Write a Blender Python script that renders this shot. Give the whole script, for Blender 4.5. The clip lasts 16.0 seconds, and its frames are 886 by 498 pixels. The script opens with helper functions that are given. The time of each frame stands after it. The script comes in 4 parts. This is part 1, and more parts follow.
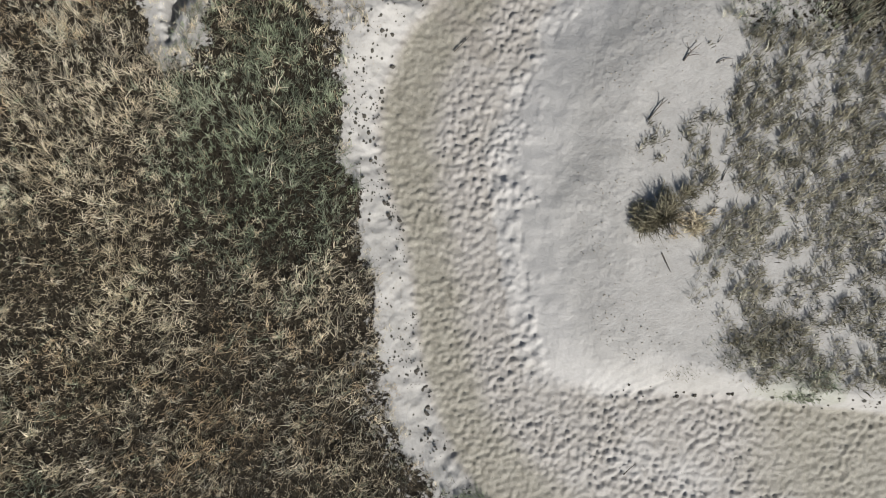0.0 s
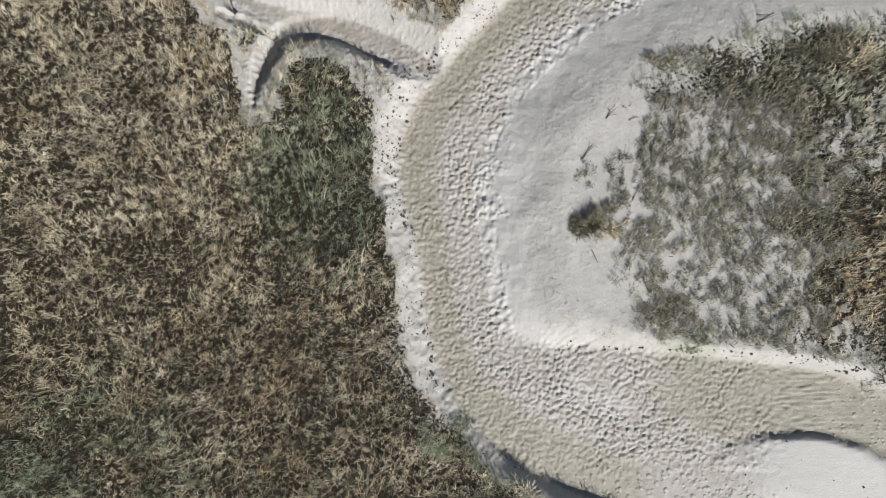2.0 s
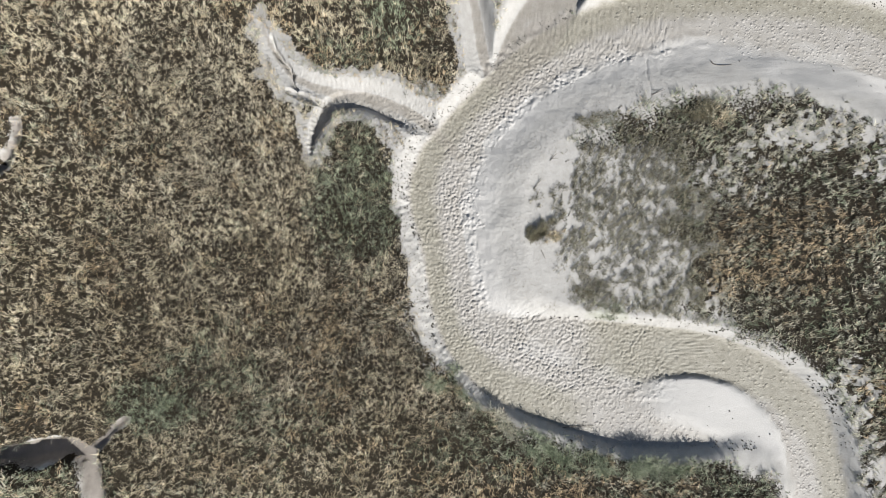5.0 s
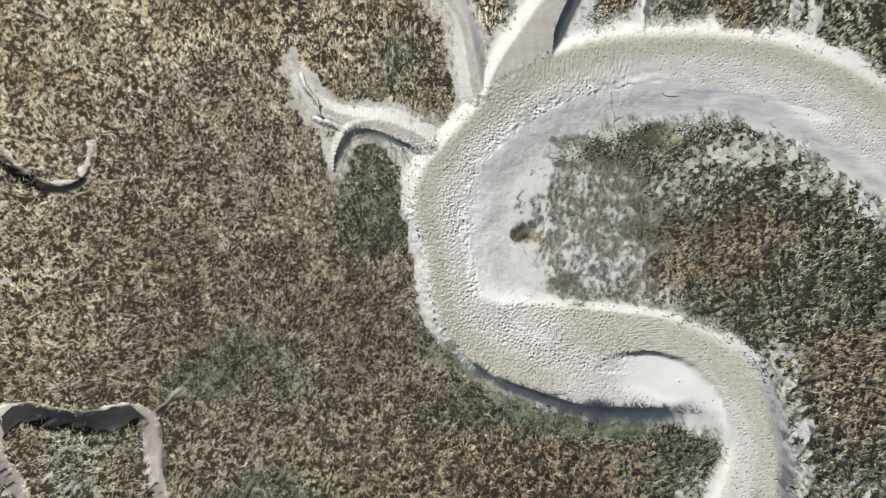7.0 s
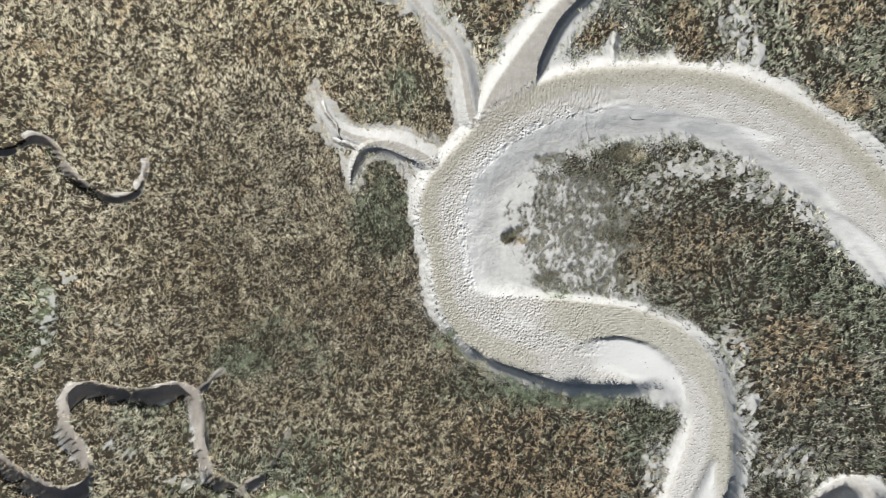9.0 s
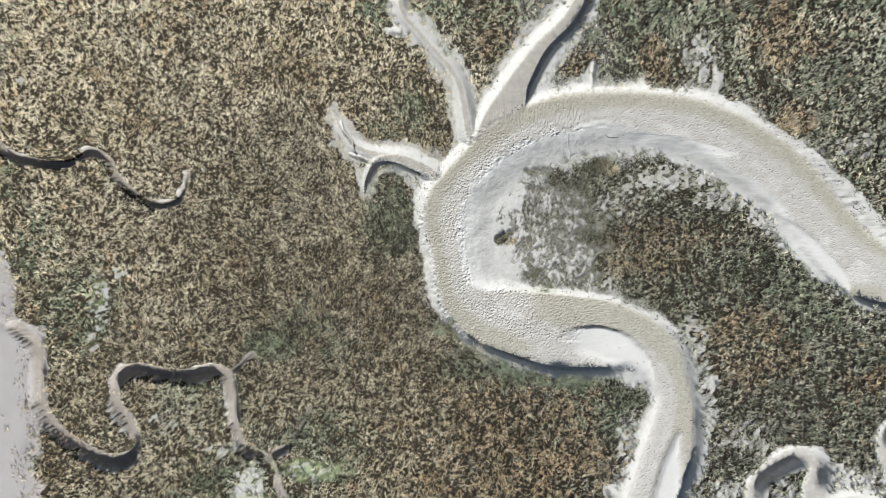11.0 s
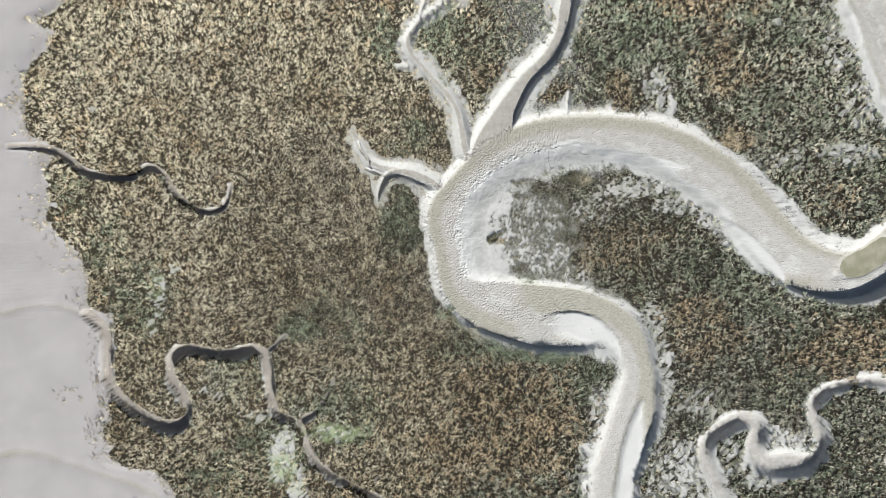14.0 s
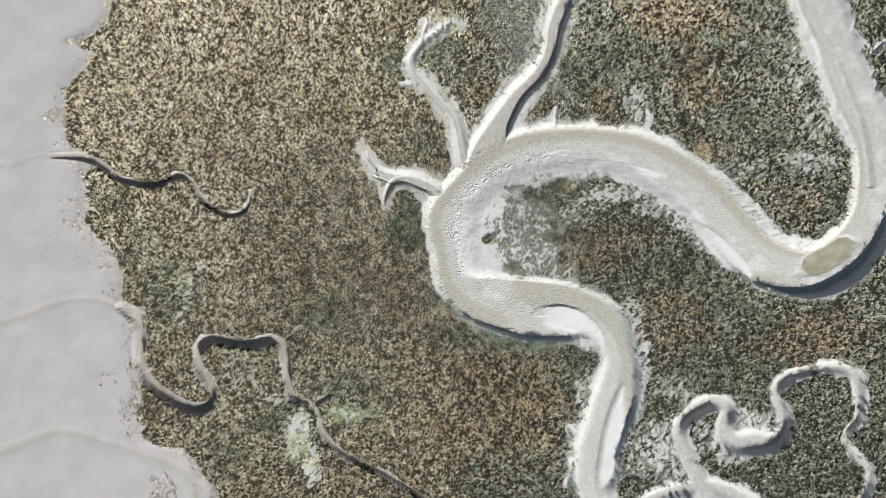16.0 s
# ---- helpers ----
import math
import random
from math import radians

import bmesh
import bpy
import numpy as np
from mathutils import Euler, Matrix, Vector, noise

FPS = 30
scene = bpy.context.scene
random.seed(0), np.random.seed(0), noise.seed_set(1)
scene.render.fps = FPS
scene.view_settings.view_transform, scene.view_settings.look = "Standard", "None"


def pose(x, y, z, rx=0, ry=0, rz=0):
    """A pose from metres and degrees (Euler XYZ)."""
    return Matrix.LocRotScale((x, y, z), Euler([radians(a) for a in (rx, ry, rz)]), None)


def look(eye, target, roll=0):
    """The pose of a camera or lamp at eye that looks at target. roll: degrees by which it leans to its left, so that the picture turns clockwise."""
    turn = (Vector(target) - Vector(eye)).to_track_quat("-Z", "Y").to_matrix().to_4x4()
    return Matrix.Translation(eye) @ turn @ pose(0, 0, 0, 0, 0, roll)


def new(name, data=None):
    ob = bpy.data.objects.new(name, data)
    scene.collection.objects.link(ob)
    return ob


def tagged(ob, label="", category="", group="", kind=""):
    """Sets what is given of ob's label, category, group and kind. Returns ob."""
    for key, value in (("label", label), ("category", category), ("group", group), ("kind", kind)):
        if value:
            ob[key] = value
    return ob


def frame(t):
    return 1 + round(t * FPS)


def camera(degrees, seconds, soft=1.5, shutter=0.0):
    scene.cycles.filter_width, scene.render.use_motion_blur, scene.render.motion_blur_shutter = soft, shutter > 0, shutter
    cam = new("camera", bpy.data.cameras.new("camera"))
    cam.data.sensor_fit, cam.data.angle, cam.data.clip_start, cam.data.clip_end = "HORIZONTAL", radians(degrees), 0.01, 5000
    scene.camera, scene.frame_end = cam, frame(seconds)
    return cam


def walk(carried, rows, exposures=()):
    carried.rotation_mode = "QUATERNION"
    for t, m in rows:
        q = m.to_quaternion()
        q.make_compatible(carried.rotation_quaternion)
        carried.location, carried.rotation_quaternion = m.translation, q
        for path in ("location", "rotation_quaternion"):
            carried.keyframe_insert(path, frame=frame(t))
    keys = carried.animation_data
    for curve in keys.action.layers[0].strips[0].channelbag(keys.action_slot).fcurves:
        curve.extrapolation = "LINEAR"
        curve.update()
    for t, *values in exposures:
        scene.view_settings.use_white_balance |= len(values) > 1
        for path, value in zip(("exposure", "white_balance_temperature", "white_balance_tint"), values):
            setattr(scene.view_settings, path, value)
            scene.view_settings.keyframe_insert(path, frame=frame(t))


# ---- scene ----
# A tidal salt marsh with mud creeks, filmed straight down by a camera that climbs.
cam = camera(70, 16.0, soft=0.9)
PATH = [
    (0, pose(0.237, -2.194, 24.885, -1.511, -0.119, 0.847)),
    (0.5, pose(0.251, -2.143, 27.687, -1.511, -0.119, 0.909)),
    (1, pose(0.253, -2.097, 30.558, -1.511, -0.119, 0.909)),
    (1.5, pose(0.25, -2.051, 33.488, -1.511, -0.119, 0.847)),
    (2, pose(0.266, -1.983, 36.386, -1.511, -0.119, 0.787)),
    (2.5, pose(0.274, -1.881, 39.253, -1.511, -0.119, 0.719)),
    (3, pose(0.259, -1.763, 42.124, -1.511, -0.119, 0.625)),
    (3.5, pose(0.283, -1.692, 45.003, -1.511, -0.119, 0.542)),
    (4, pose(0.355, -1.654, 47.882, -1.511, -0.119, 0.479)),
    (4.5, pose(0.43, -1.57, 50.749, -1.511, -0.119, 0.416)),
    (5, pose(0.487, -1.437, 53.604, -1.511, -0.119, 0.353)),
    (5.5, pose(0.523, -1.318, 56.465, -1.511, -0.119, 0.304)),
    (6, pose(0.534, -1.255, 59.342, -1.511, -0.119, 0.28)),
    (6.5, pose(0.52, -1.225, 62.245, -1.511, -0.119, 0.268)),
    (7, pose(0.481, -1.183, 65.178, -1.511, -0.119, 0.249)),
    (7.5, pose(0.427, -1.1, 68.135, -1.511, -0.119, 0.209)),
    (8, pose(0.388, -0.99, 71.057, -1.511, -0.119, 0.155)),
    (8.5, pose(0.388, -0.877, 73.902, -1.511, -0.119, 0.105)),
    (9, pose(0.389, -0.769, 76.748, -1.511, -0.119, 0.096)),
    (9.5, pose(0.349, -0.673, 79.679, -1.511, -0.119, 0.155)),
    (10, pose(0.284, -0.587, 82.673, -1.511, -0.119, 0.237)),
    (10.5, pose(0.224, -0.511, 85.68, -1.511, -0.119, 0.28)),
    (11, pose(0.191, -0.442, 88.664, -1.511, -0.119, 0.242)),
    (11.5, pose(0.172, -0.379, 91.632, -1.511, -0.119, 0.157)),
    (12, pose(0.149, -0.323, 94.603, -1.511, -0.119, 0.079)),
    (12.5, pose(0.108, -0.273, 97.586, -1.511, -0.119, 0.047)),
    (13, pose(0.058, -0.239, 100.555, -1.511, -0.119, 0.034)),
    (13.5, pose(0.015, -0.226, 103.483, -1.511, -0.119, 0.01)),
    (14, pose(-0.003, -0.224, 106.377, -1.511, -0.119, -0.014)),
    (14.5, pose(0.012, -0.216, 109.256, -1.511, -0.119, -0.021)),
    (15, pose(0.031, -0.181, 112.145, -1.511, -0.119, -0.016)),
    (15.5, pose(0.024, -0.103, 115.063, -1.511, -0.119, -0.008)),
    (16, pose(-0, -0, 118, -1.511, -0.119, -0)),
]
EXPOSURES = [(0, 0.17, 6500, 10), (1.5, 0.28, 6480, 10), (3.5, 0.44, 6450, 10), (8.5, 0.67, 6320, 8), (16, 0.68, 6250, 7)]
walk(cam, PATH, EXPOSURES)

# ---- light: a clear afternoon, the sun in the south-east ----
SUN_UP, SUN_EAST, SUN_NORTH = 38.0, 0.55, -0.83
sky_world = bpy.data.worlds.new("sky")
scene.world = sky_world
sky_world.use_nodes = True
sky = sky_world.node_tree.nodes.new("ShaderNodeTexSky")
sky.sky_type, sky.sun_disc = "NISHITA", False
sky.sun_elevation = radians(SUN_UP)
sky.sun_rotation = math.atan2(SUN_EAST, SUN_NORTH)
background = sky_world.node_tree.nodes["Background"]
background.inputs["Strength"].default_value = 0.05
sky_world.node_tree.links.new(sky.outputs["Color"], background.inputs["Color"])
sun = new("sun", bpy.data.lights.new("sun", "SUN"))
sun.data.energy, sun.data.angle, sun.data.color = 5.0, radians(0.53), (1.0, 0.985, 0.965)
toward = Vector((SUN_EAST * math.cos(radians(SUN_UP)), SUN_NORTH * math.cos(radians(SUN_UP)), math.sin(radians(SUN_UP))))
sun.matrix_world = look(toward * 200, (0, 0, 0))


# ---- materials ----
class Nodes:
    """A node material under construction."""

    def __init__(self, name, roughness=0.8):
        self.material = bpy.data.materials.new(name)
        self.material.use_nodes = True
        self.tree = self.material.node_tree
        self.shader = self.tree.nodes["Principled BSDF"]
        self.shader.inputs["Roughness"].default_value = roughness
        self.shader.inputs["Specular IOR Level"].default_value = 0.3

    def node(self, kind, **inputs):
        made = self.tree.nodes.new(kind)
        for key, value in inputs.items():
            self.put(made.inputs[key.replace("_", " ")], value)
        return made

    def put(self, socket, value):
        if hasattr(value, "is_output"):
            self.tree.links.new(value, socket)
        else:
            socket.default_value = value

    def place(self):
        return self.node("ShaderNodeNewGeometry").outputs["Position"]

    def noise(self, scale, detail=4.0, rough=0.55, warp=0.0):
        n = self.node("ShaderNodeTexNoise", Vector=self.place(), Scale=scale, Detail=detail, Roughness=rough, Distortion=warp)
        return n.outputs["Fac"]

    def cells(self, scale, feature="F1"):
        n = self.node("ShaderNodeTexVoronoi", Vector=self.place(), Scale=scale)
        n.feature = feature
        return n.outputs["Distance"]

    def attribute(self, name):
        n = self.node("ShaderNodeAttribute")
        n.attribute_name = name
        return n.outputs["Fac"]

    def mix(self, factor, a, b, how="MIX"):
        n = self.tree.nodes.new("ShaderNodeMix")
        n.data_type, n.blend_type = "RGBA", how
        self.put(n.inputs[0], factor)
        self.put(n.inputs[6], a if hasattr(a, "is_output") else (*a, 1))
        self.put(n.inputs[7], b if hasattr(b, "is_output") else (*b, 1))
        return n.outputs[2]

    def ramp(self, value, low, high, a=0.0, b=1.0):
        n = self.node("ShaderNodeMapRange", Value=value, From_Min=low, From_Max=high, To_Min=a, To_Max=b)
        return n.outputs[0]

    def math(self, how, a, b=0.0):
        n = self.tree.nodes.new("ShaderNodeMath")
        n.operation = how
        self.put(n.inputs[0], a)
        self.put(n.inputs[1], b)
        return n.outputs[0]

    def done(self, colour, bump=None, strength=0.5, distance=0.02):
        self.put(self.shader.inputs["Base Color"], colour if hasattr(colour, "is_output") else (*colour, 1))
        if bump is not None:
            b = self.node("ShaderNodeBump", Height=bump, Strength=strength, Distance=distance)
            self.put(self.shader.inputs["Normal"], b.outputs[0])
        return self.material


def mud_material():
    m = Nodes("tidal_mud", 0.62)
    fine, mid, wide = m.noise(9, 6, 0.62), m.noise(1.3, 5, 0.6), m.noise(0.16, 4)
    bank = m.mix(m.ramp(mid, 0.35, 0.7), (0.43, 0.413, 0.383), (0.365, 0.35, 0.32))
    bed = m.mix(m.ramp(mid, 0.35, 0.68), (0.378, 0.355, 0.322), (0.32, 0.298, 0.263))
    bar = m.mix(m.ramp(wide, 0.35, 0.65), (0.505, 0.486, 0.455), (0.452, 0.435, 0.405))
    shore = m.mix(m.ramp(wide, 0.3, 0.7), (0.343, 0.313, 0.299), (0.303, 0.277, 0.263))
    # plant litter with the shade under and between the grass painted in, near black
    shaded_litter = m.mix(m.ramp(fine, 0.4, 0.72), (0.012, 0.010, 0.008), (0.06, 0.05, 0.034))
    shaded_litter = m.mix(m.ramp(m.noise(26, 3, 0.7, 1.5), 0.6, 0.68, 0, 0.55), shaded_litter, (0.17, 0.14, 0.095))
    c = m.mix(m.ramp(m.math("ADD", m.attribute("bar"), m.math("MULTIPLY", m.math("SUBTRACT", mid, 0.5), 0.5)), 0.1, 0.9), bank, bar)
    c = m.mix(m.ramp(m.math("ADD", m.attribute("bed"), m.math("MULTIPLY", m.math("SUBTRACT", mid, 0.5), 0.5)), 0.2, 0.85), c, bed)
    c = m.mix(m.attribute("flat"), c, shore)
    film = m.math("ADD", m.attribute("silt"), m.math("MULTIPLY", m.math("SUBTRACT", m.noise(0.7, 5, 0.65), 0.5), 0.9))
    c = m.mix(m.ramp(film, 0.25, 0.95, 0, 0.8), c, m.mix(m.ramp(m.noise(3.2, 4, 0.65), 0.4, 0.62), (0.305, 0.285, 0.225), (0.215, 0.197, 0.148)))
    c = m.mix(m.ramp(m.math("ADD", m.attribute("rill"), m.math("MULTIPLY", m.math("SUBTRACT", mid, 0.5), 0.5)), 0.15, 0.75, 0, 0.9), c, m.mix(m.ramp(mid, 0.3, 0.7), (0.275, 0.244, 0.215), (0.215, 0.19, 0.165)))
    under = m.math("ADD", m.attribute("shaded_litter"), m.math("MULTIPLY", m.math("SUBTRACT", m.noise(5.5, 5, 0.7), 0.5), 1.5))
    # thatch lifts that painted shade a little, outwards from the middle
    shaded_litter = m.mix(m.attribute("thatch"), shaded_litter, m.mix(m.ramp(m.noise(2.5, 5, 0.7), 0.35, 0.65), (0.055, 0.045, 0.030), (0.20, 0.165, 0.11)))
    c = m.mix(m.ramp(under, 0.42, 0.56), c, shaded_litter)
    c = m.mix(m.ramp(m.attribute("algae"), 0.25, 0.8, 0, 0.8), c, (0.25, 0.29, 0.145))
    c = m.mix(m.ramp(fine, 0.3, 0.75, 0, 0.35), c, m.mix(1.0, c, (0.66, 0.63, 0.58), "MULTIPLY"))
    growth = m.mix(m.ramp(m.noise(0.9, 6, 0.7), 0.4, 0.62), (0.05, 0.052, 0.03), (0.27, 0.235, 0.15))
    c = m.mix(m.ramp(m.math("ADD", m.attribute("far_marsh"), m.math("SUBTRACT", m.noise(0.02, 5, 0.6), 0.5)), 0.4, 0.45), c, growth)
    # small dark spots: the shade inside tiny pits, painted without depth
    pit_shade = m.ramp(m.cells(4.5), 0.06, 0.14, 1, 0)
    pit_shade = m.math("MULTIPLY", pit_shade, m.ramp(m.noise(1.1, 2), 0.42, 0.55))
    c = m.mix(m.math("MULTIPLY", pit_shade, m.ramp(m.attribute("pitted"), 0.3, 0.9, 0, 0.6)), c, (0.10, 0.085, 0.065))
    m.put(m.shader.inputs["Roughness"], m.ramp(m.attribute("bed"), 0, 1, 0.7, 0.5))
    m.put(m.shader.inputs["Specular IOR Level"], m.ramp(under, 0.3, 0.6, 0.3, 0.03))
    lumpy = 0.0
    for scale, tall in ((2.3, 1.5), (3.7, 1.1)):
        cell = m.node("ShaderNodeTexVoronoi", Vector=m.place(), Scale=scale)
        there = m.math("LESS_THAN", cell.outputs["Color"], m.attribute("lumps"))
        lumpy = m.math("ADD", lumpy, m.math("MULTIPLY", m.math("MULTIPLY", m.ramp(cell.outputs["Distance"], 0.12, 0.42, 1, 0), there), tall))
    h = m.math("ADD", m.math("ADD", m.math("MULTIPLY", fine, 0.8), m.math("MULTIPLY", m.noise(38, 3), 0.35)), lumpy)
    return m.done(c, h, 0.75, 0.045)


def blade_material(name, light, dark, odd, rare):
    """Marsh grass: each tuft takes a tone of its own, patches of the bed another. The near-black dark tones paint in
    shade between tufts.
    """
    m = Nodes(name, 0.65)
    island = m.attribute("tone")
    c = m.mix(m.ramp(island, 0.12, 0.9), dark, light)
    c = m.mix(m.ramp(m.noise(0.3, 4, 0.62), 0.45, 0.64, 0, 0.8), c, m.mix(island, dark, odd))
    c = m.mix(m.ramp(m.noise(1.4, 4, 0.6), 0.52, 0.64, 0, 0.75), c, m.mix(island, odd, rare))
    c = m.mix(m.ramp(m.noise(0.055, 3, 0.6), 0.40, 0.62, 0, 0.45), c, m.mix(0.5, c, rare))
    m.shader.inputs["Specular IOR Level"].default_value = 0.3
    return m.done(c)


def plain_material(name, a, b, scale=8.0, roughness=0.85, bump=0.5):
    m = Nodes(name, roughness)
    return m.done(m.mix(m.ramp(m.noise(scale, 5, 0.6), 0.3, 0.7), a, b), m.noise(scale * 3, 4), bump, 0.02)


MUD = mud_material()
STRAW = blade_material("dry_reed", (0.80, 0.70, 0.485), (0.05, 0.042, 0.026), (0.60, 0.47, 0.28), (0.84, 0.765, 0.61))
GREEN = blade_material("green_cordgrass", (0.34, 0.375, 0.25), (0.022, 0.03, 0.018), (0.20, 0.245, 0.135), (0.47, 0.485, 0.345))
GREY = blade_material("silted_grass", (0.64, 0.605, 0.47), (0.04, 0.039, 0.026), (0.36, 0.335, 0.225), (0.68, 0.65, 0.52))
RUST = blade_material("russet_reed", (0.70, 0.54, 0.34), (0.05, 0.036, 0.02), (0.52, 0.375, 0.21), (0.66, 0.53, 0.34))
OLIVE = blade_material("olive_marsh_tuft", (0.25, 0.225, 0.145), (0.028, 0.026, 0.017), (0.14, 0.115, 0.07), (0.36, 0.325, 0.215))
CLOD = plain_material("weedy_mud_clod", (0.05, 0.045, 0.038), (0.11, 0.10, 0.08))
PEBBLE = plain_material("pale_mud_lump", (0.46, 0.42, 0.36), (0.30, 0.27, 0.22))
WOOD = plain_material("weathered_driftwood", (0.16, 0.135, 0.11), (0.07, 0.06, 0.05), 14.0)

# ---- creeks: metres along the middle line; half width, bank width left and right, depth ----
UPPER = [
    (66, 55.9, 5.7, 2, 4, 1.2), (69.6, 43, 5.7, 2, 4, 1.2), (73.1, 33.6, 5.4, 2, 4, 1.2), (76.7, 24.8, 5.7, 2, 4, 1.3),
    (80.5, 17.5, 5.4, 2, 3.5, 1.4), (81.8, 9.6, 5.6, 1.6, 3.2, 1.6), (80.2, 2.3, 5, 1.2, 3, 1.9), (76.4, -3.3, 5.4, 1, 3, 2.1),
    (71.1, -6.6, 5.5, 0.9, 3, 2.1), (65.6, -6.4, 5.7, 0.9, 3, 1.8), (59.2, -3.7, 6, 1.6, 2.6, 1.4), (54.1, 0.8, 6.2, 3.5, 2.3, 1.2),
    (49.3, 6.3, 5.8, 4, 1.8, 1.1), (42.9, 11, 5.6, 3.5, 1.6, 1.1),
]
MIDDLE = [
    (36.6, 14.2, 5.2, 3.5, 1.5, 1.1), (30.3, 15.4, 5, 4, 1.3, 1.1), (23.5, 15.6, 4.9, 5, 1.2, 1.1), (16.3, 14.5, 5.2, 5.5, 1.2, 1.1),
    (9.7, 11.6, 4.8, 5.5, 1.2, 1.1), (4.4, 6.9, 5, 5.5, 1.8, 1.1), (2, 2.5, 6.1, 6, 2.3, 1.1), (2.5, -2.5, 5.3, 6, 2.1, 1.1),
    (3.7, -8.1, 5.3, 5.5, 1.8, 1.1), (6.8, -11.5, 5.5, 2.6, 1.2, 1.1), (11.6, -13.3, 5.6, 1.2, 0.8, 1.2), (17, -14.5, 6.1, 1.1, 0.8, 1.2),
]
LOWER = [
    (22.6, -14.9, 5.9, 1.2, 1, 1.1), (27.7, -16, 5.2, 1.4, 2.5, 1.1), (31.2, -18.5, 4.5, 1.4, 2.5, 1.1), (33.1, -21.9, 3.5, 1.3, 2, 1.1),
    (33.5, -25.9, 3.9, 1.2, 2, 1.1), (32.6, -31, 4.8, 1.2, 2.2, 1.15), (31.1, -35.6, 4.7, 0.9, 2.2, 1.2), (29.5, -40.8, 4.6, 0.9, 2, 1.2),
    (29.1, -46.2, 4.5, 1.2, 1.8, 1.1), (29.9, -51, 3.4, 3, 1.8, 1.1), (34.5, -59.1, 4.4, 3, 2, 1.1),
]
# smaller channels: x, y, half width, depth
NORTH = [
    (5.9, 12, 2.6, 1.4, 0.8, 1.1), (7.7, 15.1, 3.1, 1.4, 0.7, 1.1), (9.4, 18.1, 3.05, 1.5, 0.6, 1.12), (11.4, 21.8, 2.53, 1.5, 0.55, 1.15),
    (14.2, 25.9, 2.11, 1.4, 0.55, 1.2), (18, 29.7, 2, 1.3, 0.55, 1.2), (20.1, 33.8, 1.84, 1.2, 0.55, 1.2), (20.9, 38.2, 2, 1.2, 0.55, 1.2),
    (23, 43.2, 2.11, 1.2, 0.55, 1.2), (27, 48.6, 1.9, 1.2, 0.55, 1.1), (31.6, 55.3, 1.69, 1.2, 0.55, 0.98),
]
NORTHWEST = [
    (4.7, 11.5, 1.5, 1), (4, 13.6, 1.79, 1), (3.4, 16.7, 1.58, 0.95), (2.7, 19.9, 1.42, 0.85), (1.2, 22.7, 1.37, 0.8), (-1, 25.1, 1.26, 0.75),
    (-3.3, 27.7, 1.26, 0.7), (-5.1, 29.8, 1.26, 0.7), (-5.7, 31.9, 1.16, 0.7), (-4.6, 34, 1.05, 0.65), (-2.8, 35.9, 0.95, 0.55),
    (-1.2, 36.9, 0.84, 0.5), (0.3, 38.1, 0.63, 0.45), (2.4, 38.7, 0.42, 0.3), (4.1, 38.1, 0.21, 0.15),
]
NW_FORK = [
    (-3.8, 34.8, 0.63, 0.5), (-3.4, 36.9, 0.53, 0.45), (-2.7, 38.6, 0.53, 0.35), (-2, 39.8, 0.42, 0.25), (-1, 40.9, 0.21, 0.15),
]
WEST = [
    (2, 5, 1.6, 1), (0.9, 6.1, 1.8, 1), (-0.9, 7.8, 1.85, 0.95), (-3, 9, 1.85, 0.92), (-5.2, 9.8, 1.9, 0.9), (-7.5, 10.2, 1.8, 0.8),
    (-9.8, 10.6, 1.5, 0.5), (-11.9, 11.5, 1.15, 0.36), (-13.4, 13.1, 0.9, 0.28), (-14.5, 15.3, 0.6, 0.2), (-15.1, 17.4, 0.32, 0.1),
]
CURL = [
    (-2.6, 7.6, 0.3, 0.8), (-3.6, 8.3, 0.7, 0.95), (-4.8, 9.2, 0.95, 0.98), (-6.4, 9.8, 1.1, 1), (-8.2, 9.6, 1.2, 1), (-9.5, 8.6, 0.9, 1.05),
    (-10.2, 7.1, 0.55, 1), (-10.55, 6, 0.32, 0.85), (-10.6, 4.9, 0.15, 0.5),
]
RILL_A = [
    (-72.5, 14.2, 0.47, 0.29), (-68.4, 14.1, 0.66, 0.72), (-64.7, 13.3, 0.76, 1.01), (-61.9, 11.4, 0.76, 1.09), (-60, 9.8, 0.76, 1.16),
    (-55.8, 9, 0.76, 1.16), (-52.2, 9.1, 0.76, 1.16), (-49.5, 10.5, 0.76, 1.16), (-46.9, 9.7, 0.66, 1.16), (-45.2, 6.9, 0.66, 1.09),
    (-42.5, 4.4, 0.66, 1.09), (-39.6, 3, 0.66, 1.01), (-37, 3.9, 0.57, 0.94), (-35.7, 6.2, 0.47, 0.72), (-35.5, 9.1, 0.24, 0.29),
]
RILL_B = [
    (-59.8, -14.1, 0.85, 0.58), (-57.2, -16.7, 0.95, 1.16), (-56.6, -20.5, 0.95, 1.16), (-56.6, -24.7, 0.95, 1.16), (-54.8, -28.2, 0.95, 1.16),
    (-51.9, -30.8, 0.95, 1.23), (-47.9, -32.9, 1.04, 1.3), (-45.3, -33.3, 1.04, 1.3), (-43.4, -31.4, 1.04, 1.3), (-43.8, -28.4, 0.95, 1.3),
    (-45.7, -25.5, 0.95, 1.3), (-46.3, -23.1, 0.95, 1.3), (-45.1, -20.8, 0.95, 1.3), (-42.5, -20.1, 0.95, 1.3), (-39.3, -20.8, 0.95, 1.3),
    (-36.1, -21, 0.95, 1.3), (-32.4, -20.3, 0.95, 1.3), (-30.2, -21, 0.95, 1.23), (-29.3, -24.2, 0.85, 1.16), (-29, -28.4, 0.85, 1.16),
]
